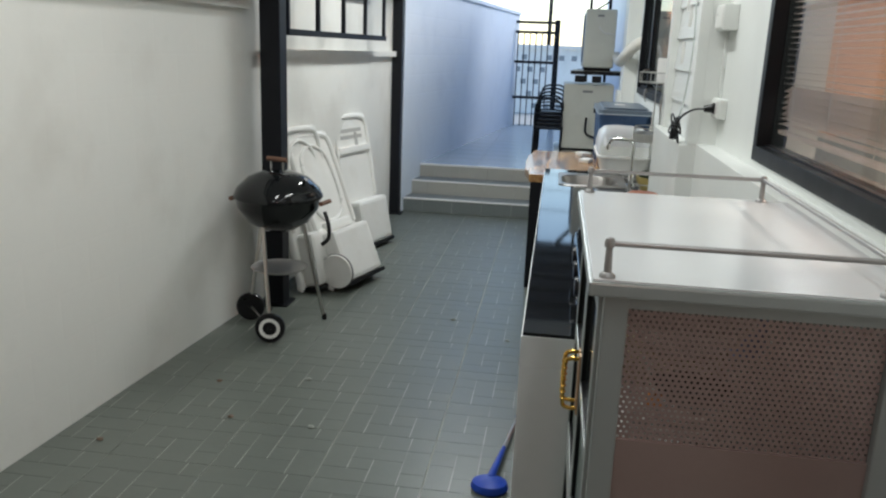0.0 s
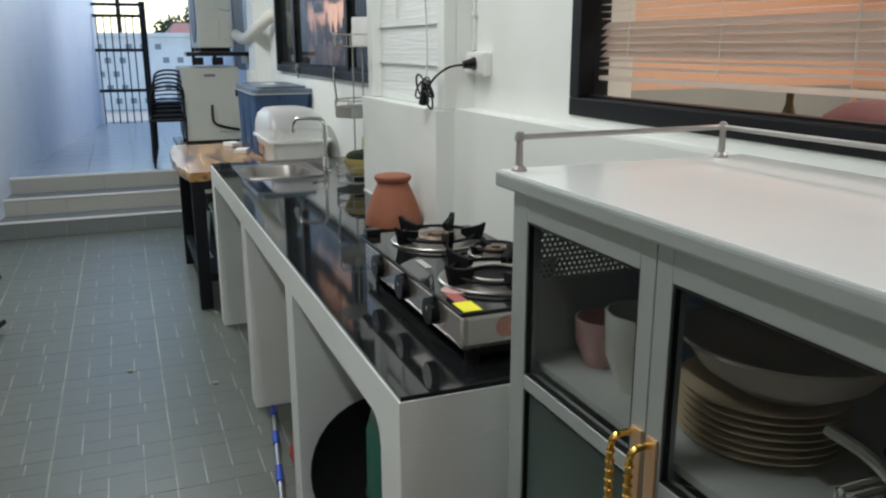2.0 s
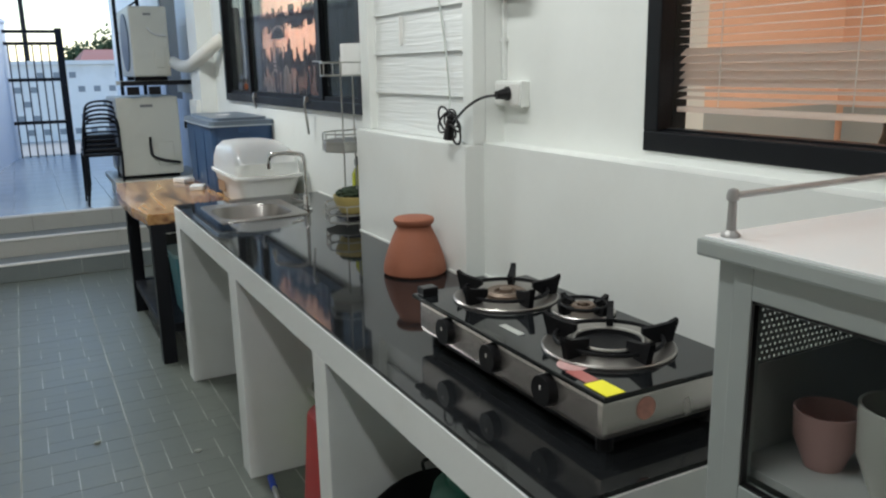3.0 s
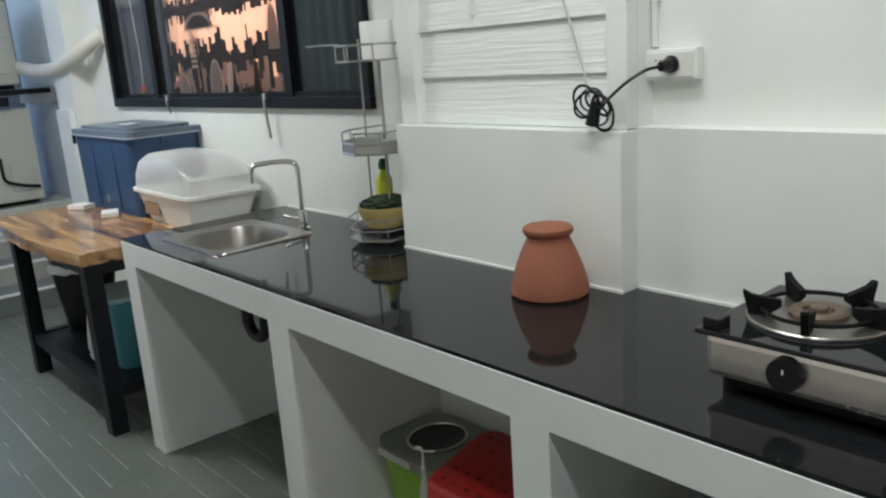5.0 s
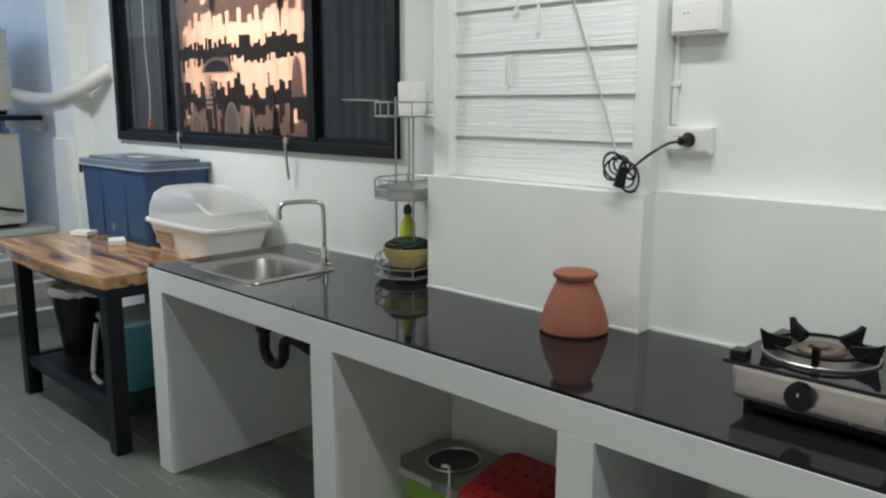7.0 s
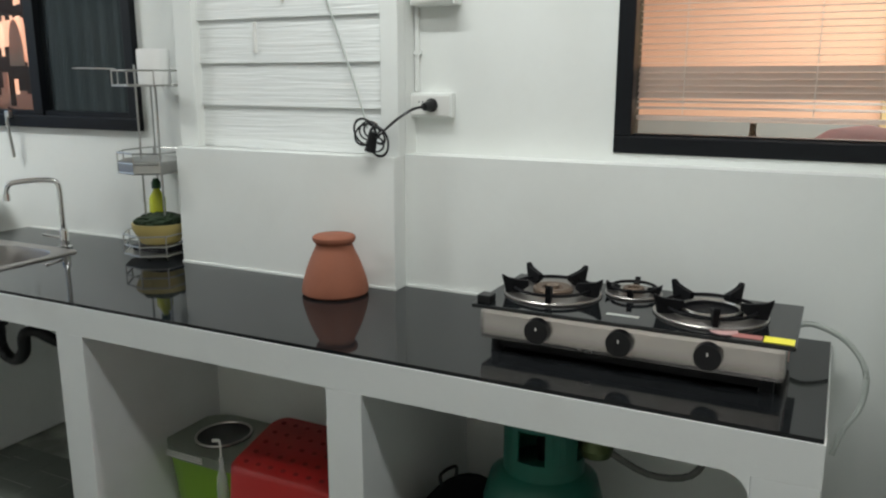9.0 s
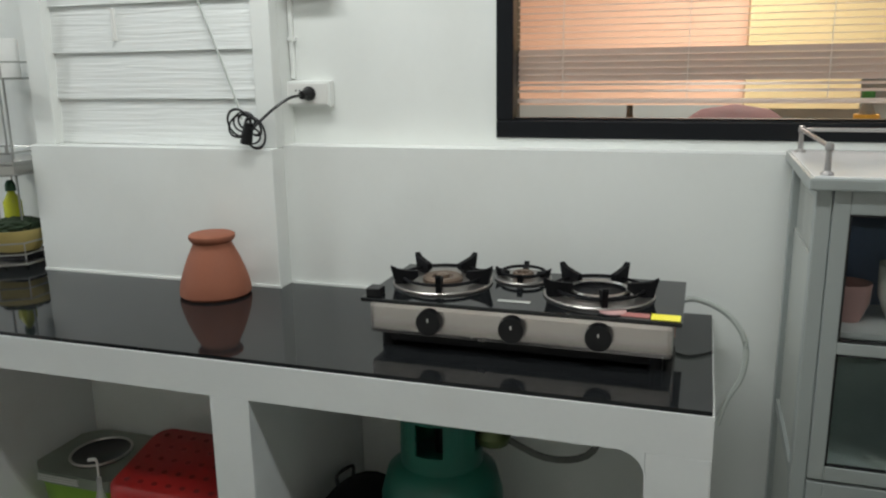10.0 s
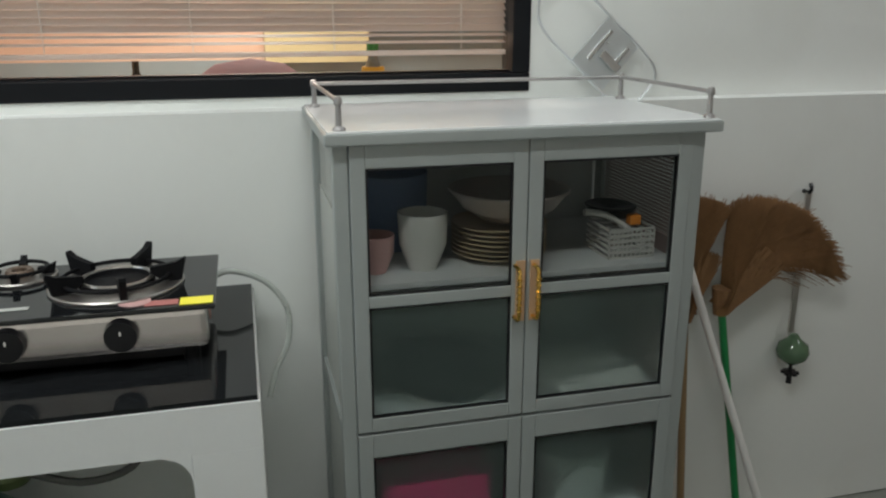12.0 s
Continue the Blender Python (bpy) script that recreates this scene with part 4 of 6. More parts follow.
ledge_bottle = tagged(part("sauce_bottle", lathe(B(), [(0.0, 0), (0.026, 0), (0.028, 0.06), (0.022, 0.12), (0.01, 0.16), (0.01, 0.19), (0.0, 0.19)], None, 18), mat("dark_sauce", (0.06, 0.04, 0.02), 0.2), None, "small dark sauce bottle on the kitchen ledge", smooth=True), category="bottle")
ledge_bottle.location = (1.3, 2.84, 1.241)

# printed curtain
CURTAIN = mat("peach_curtain_fabric", (0.80, 0.62, 0.53), 0.8, 0.08, 5, 160, 0.2)
# dark tone puts the dimness behind the left pane into the fabric
CURTAIN_DIM = mat("dimmed_grey_fabric", (0.13, 0.12, 0.135), 0.8, 0.15, 5, 160, 0.2)
PRINT = mat("dark_brown_print", (0.085, 0.050, 0.045), 0.8, 0.2, 5, 160, 0.1)
PRINT_MID = mat("brown_print", (0.50, 0.36, 0.31), 0.8, 0.2, 5, 160, 0.1)
for m, share in ((CURTAIN, 0.55), (PRINT_MID, 0.55), (PRINT, 0.5), (BLIND, 0.78)):
    nt, n = m.node_tree, m.node_tree.nodes
    tl, mx = n.new("ShaderNodeBsdfTranslucent"), n.new("ShaderNodeMixShader")
    nt.links.new(n["Principled BSDF"].inputs["Base Color"].links[0].from_socket, tl.inputs[0])
    mx.inputs[0].default_value = share
    nt.links.new(n["Principled BSDF"].outputs[0], mx.inputs[1])
    nt.links.new(tl.outputs[0], mx.inputs[2])
    nt.links.new(mx.outputs[0], n["Material Output"].inputs[0])
b = B()
lo, hi = [], []
for k in range(81):
    y = 5.70 + k * 1.335 / 80
    x = 1.0 + 0.008 * math.sin(k * 0.9)
    lo.append(b.verts.new((x, y, 1.38)))
    hi.append(b.verts.new((x, y, 2.44)))
for k in range(80):
    b.faces.new((lo[k], lo[k + 1], hi[k + 1], hi[k]))
bmesh.ops.solidify(b, geom=b.faces[:], thickness=0.002)
cur = thing("printed_curtain", "peach curtain with a dark city skyline print behind glass", "curtain", 0, 0, 0)
part("fabric", b, CURTAIN, cur)
rng = random.Random(11)


def skyline(base, up, lo_h, hi_h, y0, y1, wmin, wmax, x, material):
    bm, y = B(), y0
    while y < y1:
        w = rng.uniform(wmin, wmax)
        h = rng.uniform(lo_h, hi_h) * (1.5 if rng.random() < 0.15 else 1)
        box(bm, x, x + 0.0015, y, min(y + w * 1.04, y1), base if up else base - h, base + h if up else base)
        y += w
    p = part("print", bm, material, cur, kind="stuff")
    return p


for base, up, lo_h, hi_h, wmin, wmax, x, m in (
        (1.385, True, 0.10, 0.24, 0.03, 0.09, 0.988, PRINT_MID), (1.385, True, 0.01, 0.09, 0.012, 0.05, 0.986, PRINT),
        (1.615, True, 0.0, 0.10, 0.010, 0.035, 0.986, PRINT), (1.615, False, 0.02, 0.12, 0.012, 0.05, 0.986, PRINT),
        (1.865, True, 0.01, 0.08, 0.010, 0.035, 0.986, PRINT), (1.865, False, 0.02, 0.075, 0.010, 0.035, 0.986, PRINT),
        (2.10, True, 0.02, 0.12, 0.03, 0.08, 0.988, PRINT_MID), (2.10, False, 0.01, 0.10, 0.02, 0.06, 0.988, PRINT_MID),
        (2.26, True, 0.02, 0.12, 0.012, 0.04, 0.986, PRINT), (2.26, False, 0.02, 0.10, 0.012, 0.04, 0.986, PRINT)):
    skyline(base, up, lo_h, hi_h, 5.71, 7.03, wmin, wmax, x, m)
# domes, a bridge arch, a leaning tower and lattice towers of the print
for y, w, z0, h, m in ((6.47, 0.075, 1.44, 0.16, CURTAIN), (6.30, 0.06, 1.43, 0.15, CURTAIN), (6.85, 0.07, 1.42, 0.12, CURTAIN), (6.47, 0.062, 1.43, 0.155, PRINT_MID), (6.85, 0.058, 1.41, 0.118, PRINT_MID), (5.86, 0.05, 1.62, 0.20, PRINT_MID)):
    b, x = B(), 0.9835 if m is PRINT_MID else 0.985
    prism(b, [(w * math.cos(math.pi * k / 10), h * math.sin(math.pi * k / 10)) for k in range(11)], 0, 0.001, Matrix.Translation((x, y, z0)) @ Matrix(((0, 0, 1, 0), (1, 0, 0, 0), (0, 1, 0, 0), (0, 0, 0, 1))))
    part("print_dome", b, m, cur)
for r, m, x in ((0.165, PRINT_MID, 0.9835), (0.13, PRINT, 0.982)):
    b = B()
    prism(b, [(r * math.cos(math.pi * k / 14), 0.5 * r * math.sin(math.pi * k / 14)) for k in range(15)], 0, 0.001, Matrix.Translation((x, 6.60, 1.757)) @ Matrix(((0, 0, 1, 0), (1, 0, 0, 0), (0, 1, 0, 0), (0, 0, 0, 1))))
    part("print_arch", b, m, cur)
part("print_bridge_deck", box(B(), 0.9805, 0.9815, 6.36, 6.78, 1.750, 1.760), CURTAIN, cur)
b = B()
for k in range(7):
    box(b, 0.9805, 0.9815, 6.655, 6.725, 1.56 + k * 0.027, 1.578 + k * 0.027)
part("print_tower", b, CURTAIN, cur, kind="stuff")
for y, z0, h, m in ((6.05, 1.40, 0.31, CURTAIN), (6.27, 1.40, 0.19, CURTAIN), (5.98, 2.16, -0.24, PRINT), (6.62, 2.18, -0.2, PRINT_MID)):
    b = B()
    vs = [b.verts.new((0.9805, y + a, z0 + c * h)) for a, c in ((-0.05, 0), (-0.025, 0.25), (-0.008, 0.6), (0, 1), (0.008, 0.6), (0.025, 0.25), (0.05, 0), (0.03, 0), (0, 0.14), (-0.03, 0))]
    b.faces.new(vs)
    bmesh.ops.solidify(b, geom=b.faces[:], thickness=0.001)
    part("print_lattice_tower", b, m, cur)
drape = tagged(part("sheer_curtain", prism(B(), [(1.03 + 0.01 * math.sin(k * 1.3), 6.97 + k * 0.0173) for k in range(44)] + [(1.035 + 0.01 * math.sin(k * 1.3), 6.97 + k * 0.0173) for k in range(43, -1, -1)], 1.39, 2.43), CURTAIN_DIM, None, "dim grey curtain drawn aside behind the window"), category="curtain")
# added sheet whose dark colour stands for the dim interior at this pane
dark_sheet = tagged(part("sheer_curtain", prism(B(), [(0.958 + 0.007 * math.sin(k * 1.1), 5.04 + k * 0.0143) for k in range(46)] + [(0.963 + 0.007 * math.sin(k * 1.1), 5.04 + k * 0.0143) for k in range(45, -1, -1)], 1.39, 2.43), mat("dark_interior_tone", (0.05, 0.06, 0.065), 0.8, 0.2), None, "added dark sheet for the dim interior behind the pane"), category="curtain")
cord = thing("curtain_cord", "pale curtain cord with an orange bead behind the glass", "cord", 0.97, 7.40, 1.46)
part("cord", tube(B(), [(0, 0, 0.95), (0, 0.01, 0.5), (0, -0.015, 0.2), (0, 0.0, 0.03)], 0.004, 6), PAPER, cord)
part("bead", lathe(B(), [(0.0, -0.025), (0.014, -0.015), (0.016, 0.01), (0.005, 0.03), (0, 0.03)], None, 14), mat("orange_bead", (0.75, 0.16, 0.04), 0.4), cord, smooth=True)

# ---- on the house wall ----


def wall_box(x, y, z, w, h, d, label, name="outlet_box"):
    t = thing(name, label, "outlet", x, y, z, "boxes on the house wall")
    part("housing", box(B(), -d, 0, -w / 2, w / 2, -h / 2, h / 2, 0.004), WALL, t)
    part("cover_plate", box(B(), -d - 0.004, -d, -w / 2 + 0.008, w / 2 - 0.008, -h / 2 + 0.008, h / 2 - 0.008, 0.0015), WHITEPL, t)
    for s in (0.022, 0.034):
        part("slot", box(B(), -d - 0.0048, -d - 0.0042, s - 0.002, s + 0.002, 0.008, 0.012), RUBBER, t)
    return t


wall_box(0.858, 3.736, 1.487, 0.152, 0.076, 0.03, "white surface outlet box with a black plug in it")
wall_box(0.858, 3.715, 1.83, 0.15, 0.095, 0.055, "white surface switch box high on the wall")
cd = thing("conduit", "thin white cable conduit on the house wall", "conduit", 0.858, 3.79, 1.54)
part("conduit", box(B(), -0.012, 0, -0.007, 0.007, -0.01, 1.35, 0.002), WALL, cd)
for z in (0.1, 0.6):
    part("clip", box(B(), -0.015, 0, -0.014, 0.014, z, z + 0.012), WALL, cd)
lead = thing("power_lead", "black power lead coiled on the ledge and plugged in", "cable", 0.75, 3.9, 1.4)
L = lambda bm: local(bm, 0.75, 3.9, 1.4)
part("plug", L(rod(B(), (0.822, 3.725, 1.488), (0.785, 3.732, 1.484), 0.019, 0.012, 14)), RUBBER, lead, smooth=True)
part("plug_head", L(rod(B(), (0.8238, 3.725, 1.488), (0.816, 3.726, 1.488), 0.021, seg=14)), RUBBER, lead)
part("cable", L(tube(B(), [(0.788, 3.732, 1.484), (0.75, 3.752, 1.478), (0.715, 3.785, 1.45), (0.70, 3.83, 1.41), (0.70, 3.86, 1.385)], 0.0042, 8)), RUBBER, lead, smooth=True)
rng = random.Random(5)
b = B()
for k in range(7):
    a = rng.uniform(-0.6, 0.6)
    m = Matrix.Translation((0.705 + rng.uniform(-0.012, 0.012), 3.87 + rng.uniform(-0.022, 0.022), 1.385 + rng.uniform(-0.015, 0.03))) @ Matrix.Rotation(a, 4, "X") @ Matrix.Rotation(math.pi / 2 + rng.uniform(-0.5, 0.5), 4, "Y")
    torus(b, (0, 0, 0), rng.uniform(0.02, 0.036), 0.0034, m, seg=22, sides=6, sx=rng.uniform(0.8, 1.5))
part("coil", L(b), RUBBER, lead, "tangled black cable coil", kind="stuff")
part("tie", L(rod(B(), (0.70, 3.86, 1.41), (0.70, 3.875, 1.35), 0.013, 0.018, 10)), RUBBER, lead)
part("upper_cable", L(tube(B(), [(0.71, 3.89, 1.42), (0.735, 3.93, 1.50), (0.765, 4.03, 1.72), (0.77, 4.14, 2.0), (0.77, 4.3, 2.5)], 0.0032, 6)), TUBE, lead, "pale grey cable up the boards", smooth=True)
for y, z in ((4.36, 1.70), (4.24, 1.86), (4.33, 1.93)):
    pg = thing("wall_peg", "small white peg fixed to the wall boards", "peg", 0.775, y, z, "pegs on the boards")
    part("peg", box(B(), -0.01, 0.006, -0.004, 0.004, -0.05, 0.05, 0.003), WHITEPL, pg)
for y, h in ((6.87, 0.07), (5.82, 0.17)):
    hk = thing("hanging_hook", "grey metal hook hanging under the window" if h < 0.1 else "dark metal utensil hanging under the window", "hook", 0.89, y, 1.40)
    part("hook", tube(B(), [(0.0, 0, -h), (-0.012, 0, -h * 0.3), (-0.014, 0, 0.0), (-0.006, 0, 0.018), (0.004, 0, 0.01)], 0.007, 8), STEEL if h < 0.1 else WIRE, hk, smooth=True)
    part("clamp", box(B(), -0.015, 0.006, -0.014, 0.014, 0.0, 0.03, 0.003), STEEL, hk)
duct = thing("wrapped_duct", "white taped air-conditioner duct into the house wall", "duct", 0.9, 7.8, 1.75)
part("duct", local(tube(B(), [(0.92, 7.80, 1.80), (0.86, 7.84, 1.76), (0.80, 8.02, 1.68), (0.79, 8.4, 1.62), (0.80, 8.9, 1.62), (0.80, 9.3, 1.66)], 0.05, 14), 0.9, 7.8, 1.75), DUCT, duct, smooth=True)
b = B()
for k in range(9):
    torus(b, (0.0, 0.0, 0), 0.0505, 0.0018, Matrix.Translation((-0.06 - 0.004 * k, 0.06 + 0.05 * k, 0.0 - 0.012 * k)) @ Matrix.Rotation(math.pi / 2 + 0.1, 4, "X"), seg=16, sides=4)
part("tape_ridges", b, DUCT, duct, kind="stuff")
part("wall_flange", local(box(B(), 0.905, 0.92, 7.735, 7.86, 1.745, 1.86, 0.004), 0.9, 7.8, 1.75), DUCT, duct)

# ---- corner caddy ----


def caddy():
    X, Y, Z = 0.775, 4.848, CT
    t = thing("corner_caddy", "three-tier wire corner caddy on the black worktop", "caddy", X, Y, Z)
    for nm, z, s, h in (("lower_basket", 0.02, 1.0, 0.075), ("middle_basket", 0.318, 0.98, 0.075), ("upper_basket", 0.625, 0.95, 0.055)):
        o = [(0.11 * s, -0.12 * s), (-0.10 * s, -0.12 * s), (-0.15 * s, -0.04 * s), (-0.13 * s, 0.06 * s), (-0.05 * s, 0.12 * s), (0.11 * s, 0.13 * s)]
        bk = part(nm, prism(B(), o, z, z + 0.003), WIRE, t, "grey wire basket")
        for zz in (z + h, z + h * 0.5, z + 0.004):
            if nm != "middle_basket" and zz == z + h * 0.5 and nm == "upper_basket":
                continue
            b = B()
            for p, q in zip(o, o[1:] + o[:1]):
                rod(b, (*p, zz), (*q, zz), 0.003, seg=8)
            part("wire_ring", b, WIRE, bk)
        b = B()
        if nm == "middle_basket":
            prism(b, o, z + 0.004, z + 0.045)
            part("tray", b, WIRE, bk, "grey solid tray")
            b = B()
        for p in o:
            rod(b, (*p, z), (*p, z + h), 0.0025, seg=8)
        part("wire_upright", b, WIRE, bk, kind="stuff")
    for x, y in ((-0.045, 0.03), (-0.02, -0.04), (0.10, 0.11)):
        part("post", rod(B(), (x, y, 0), (x, y, 0.70), 0.0036, seg=8), WIRE, t)
    part("towel_arm", tube(B(), [(-0.12, 0.04, 0.685), (-0.10, 0.17, 0.688), (-0.06, 0.33, 0.69)], 0.003, 6), WIRE, t)
    r = thing("paper_roll", "white paper roll on the top tier of the caddy", "paper roll", X + 0.0, Y - 0.02, Z + 0.63)
    part("roll", lathe(B(), [(0.018, 0.001), (0.055, 0.0), (0.057, 0.01), (0.057, 0.118), (0.055, 0.125), (0.018, 0.125), (0.018, 0.001)], None, 28), PAPER, r, smooth=True)
    bw = thing("scrub_bowl", "yellow plastic bowl holding a dark green scouring pad", "bowl", X - 0.01, Y, Z + 0.052)
    part("bowl", lathe(B(), [(0.0, 0.002), (0.07, 0.0), (0.098, 0.055), (0.1, 0.075), (0.094, 0.075), (0.066, 0.01), (0.0, 0.008)], None, 28), mat("straw_plastic", (0.45, 0.36, 0.13), 0.4), bw, smooth=True)
    dd = tagged(part("soap_dish", prism(B(), rounded(0.15, 0.17, 0.03), 0, 0.02), RUBBER, None, "dark flat dish in the lowest tier of the caddy"), category="dish")
    dd.location = (X - 0.01, Y, Z + 0.026)
    b = B()
    bmesh.ops.create_icosphere(b, subdivisions=4, radius=0.085)
    for v in b.verts:
        v.co *= 1 + 0.25 * noise.noise(v.co * 45)
        v.co.z = v.co.z * 0.35 + 0.08
    part("scouring_pad", b, mat("dark_green_scourer", (0.018, 0.035, 0.014), 0.9, 0.4, 30, 150, 0.8), bw)
    bo = thing("dish_soap", "yellow-green dish soap bottle with a dark cap", "bottle", X + 0.02, Y + 0.035, Z + 0.12)
    part("bottle", lathe(B(), [(0.0, 0), (0.027, 0), (0.03, 0.01), (0.03, 0.09), (0.013, 0.12), (0.012, 0.128), (0, 0.128)], None, 20), mat("yellow_green_soap", (0.55, 0.58, 0.03), 0.25), bo, smooth=True)
    part("cap", lathe(B(), [(0.0, 0.128), (0.017, 0.128), (0.017, 0.15), (0.009, 0.165), (0, 0.165)], None, 16), mat("dark_green_cap", (0.02, 0.08, 0.03), 0.4), bo, smooth=True)


caddy()

# ---- under the counter ----
bk = thing("mop_bucket", "lime green spin-mop bucket with a grey rim", "bucket", 0.55, 4.368, 0)
bk.scale = (0.94, 0.86, 0.91)
b = B()
outs = ((rounded(0.24, 0.40, 0.118), 0.0), (rounded(0.30, 0.50, 0.149), 0.36), (rounded(0.33, 0.53, 0.14), 0.36), (rounded(0.33, 0.53, 0.14), 0.40), (rounded(0.28, 0.48, 0.12), 0.405), (rounded(0.22, 0.40, 0.1), 0.02))
r = [[b.verts.new((x, y, z)) for x, y in o] for o, z in outs[:2]]
k = len(r[0])
for i in range(k):
    b.faces.new((r[0][i], r[0][(i + 1) % k], r[1][(i + 1) % k], r[1][i]))
b.faces.new(r[0][::-1]), b.faces.new(r[1])
part("body", b, GREEN, bk, smooth=True)
part("rim", prism(B(), rounded(0.32, 0.52, 0.158, 9), 0.361, 0.40), mat("grey_green_plastic", (0.24, 0.27, 0.22), 0.4), bk, "grey-green rim")
part("spin_basket", lathe(B(), [(0.106, 0.401), (0.101, 0.408), (0.094, 0.404), (0.09, 0.4015), (0.0, 0.4015)], Matrix.Translation((0.0, 0.03, 0)), 32), mat("dark_spin_basket", (0.03, 0.03, 0.03), 0.35), bk, smooth=True)
part("basket_ring", torus(B(), (0, 0.03, 0.408), 0.104, 0.005), STEEL, bk)
for k in range(3):
    part("grip_band", box(B(), -0.168, -0.163, -0.02 + 0.0, 0.16, 0.372 + k * 0.009, 0.376 + k * 0.009), WHITEPL, bk)
pb = thing("pump_bottle", "clear bottle with a white pump in front of the bucket", "bottle", 0.35, 4.225, 0.0)
pb.scale = (0.62, 0.62, 1.04)
part("bottle", lathe(B(), [(0, 0), (0.03, 0), (0.032, 0.22), (0.026, 0.33), (0.012, 0.36), (0.012, 0.40), (0, 0.40)], None, 18), TRANSLUCENT, pb, smooth=True)
part("pump", tube(B(), [(0, 0, 0.39), (0, 0, 0.445), (0.0, 0.02, 0.45), (0.0, 0.05, 0.445)], 0.0055), WHITEPL, pb)
rb = thing("laundry_basket", "red perforated plastic basket turned upside down in the bay", "basket", 0.385, 3.915, 0)
T = Matrix.Translation((0, 0, 0.485)) @ Matrix.Rotation(radians(-14), 4, "Y")
b = B()
lo = [b.verts.new((x, y, 0.03)) for x, y in rounded(0.32, 0.45, 0.05)]
up = [b.verts.new(T @ Vector((x, y, -0.012))) for x, y in rounded(0.275, 0.42, 0.05)]
hi = [b.verts.new(T @ Vector((x, y, 0.0))) for x, y in rounded(0.25, 0.395, 0.05)]
for p, q in ((lo, up), (up, hi)):
    for i in range(len(lo)):
        b.faces.new((p[i], p[(i + 1) % len(lo)], q[(i + 1) % len(lo)], q[i]))
b.faces.new(lo[::-1]), b.faces.new(hi)
part("body", b, RED, rb, smooth=True)
part("rim", prism(B(), rounded(0.345, 0.456, 0.06), 0.0, 0.029), RED, rb)
# darker red patches: the shade inside the holes is painted on, not cut
RED_SHADE = mat("painted_hole_shade", (0.17, 0.008, 0.008), 0.6)
for i in range(5):
    for j in range(8):
        part("hole", prism(B(), rounded(0.014, 0.017, 0.006, 3, -0.095 + i * 0.047, -0.158 + j * 0.045), 0.0005, 0.0015, T), RED_SHADE, rb)
bl = tagged(part("floor_cloth", box(B(), 0, 0.2, 0, 0.12, 0, 0.09, 0.03), mat("blue_cloth", (0.02, 0.03, 0.22), 0.8), None, "folded blue cloth on the floor of the bay"), category="cloth")
bl.location = (0.33, 3.70, 0)

g = thing("gas_cylinder", "green enamelled gas cylinder under the counter", "gas cylinder", 0.435, 3.20, 0)
part("body", lathe(B(), [(0.0, 0.03), (0.13, 0.03), (0.155, 0.07), (0.158, 0.30), (0.156, 0.50), (0.14, 0.56), (0.09, 0.60), (0.0, 0.61)], None, 36), GAS, g, smooth=True)
part("foot_ring", lathe(B(), [(0.12, 0.0), (0.125, 0.0), (0.125, 0.06), (0.12, 0.06)], None, 30), GAS, g)
part("weld_ring", torus(B(), (0, 0, 0.31), 0.158, 0.004), GAS, g)
for z0, z1 in ((0.585, 0.635), (0.718, 0.745)):
    part("collar_ring", lathe(B(), [(0.099, z0), (0.105, z0), (0.105, z1), (0.099, z1), (0.099, z0)], None, 36), GAS, g, smooth=True)
for k in range(4):
    a0, n = radians(20 + 90 * k), 5
    pts = [(0.1045, a0 + radians(10) * j) for j in range(n + 1)] + [(0.0995, a0 + radians(10) * j) for j in range(n, -1, -1)]
    part("collar_plate", prism(B(), [(r_ * math.cos(a), r_ * math.sin(a)) for r_, a in pts], 0.634, 0.719), GAS, g)
part("valve", rod(B(), (0, 0, 0.60), (0, 0, 0.69), 0.018), RUBBER, g)
part("regulator", lathe(B(), [(0, 0.66), (0.04, 0.66), (0.045, 0.68), (0.03, 0.71), (0, 0.715)], Matrix.Translation((0.02, -0.13, -0.02)), 24), mat("olive_metal", (0.10, 0.13, 0.05), 0.35, metal=0.5), g, smooth=True)
part("knob", rod(B(), (0.02, -0.13, 0.69), (0.02, -0.13, 0.715), 0.012), CHROME, g)
part("hose", tube(B(), [(0.02, -0.15, 0.66), (0.03, -0.26, 0.61), (0.05, -0.36, 0.62), (0.06, -0.40, 0.70), (0.06, -0.41, 0.80)], 0.009), mat("dim_grey_hose", (0.11, 0.11, 0.10), 0.4), g, smooth=True)
wk = thing("wok", "large black wok standing on edge under the counter", "wok", 0.415, 3.448, 0.245)
wk.rotation_euler = (radians(78), 0, radians(-16))
part("pan_base", rod(B(), (0, 0, -0.089), (0, 0, -0.068), 0.105, 0.128, 36), mat("sooty_base", (0.012, 0.012, 0.013), 0.8, 0.3, 12, 90, 0.2, spec=0.2), wk, "flat black base")
part("loop_handle", tube(B(), [(-0.03, 0.24, 0.03), (-0.03, 0.27, 0.035), (0.03, 0.27, 0.035), (0.03, 0.24, 0.03)], 0.005), RUBBER, wk)
part("pan", lathe(B(), [(0.0, -0.085), (0.12, -0.07), (0.2, -0.02), (0.24, 0.03), (0.245, 0.03), (0.235, 0.02), (0.19, -0.012), (0.11, -0.06), (0.0, -0.075)], None, 36), mat("sooty_iron", (0.012, 0.012, 0.013), 0.75, 0.3, 12, 90, 0.2, spec=0.25), wk, smooth=True)
mp = thing("floor_mop", "flat mop with blue head and blue and white handle", "mop", 0.055, 3.25, 0)
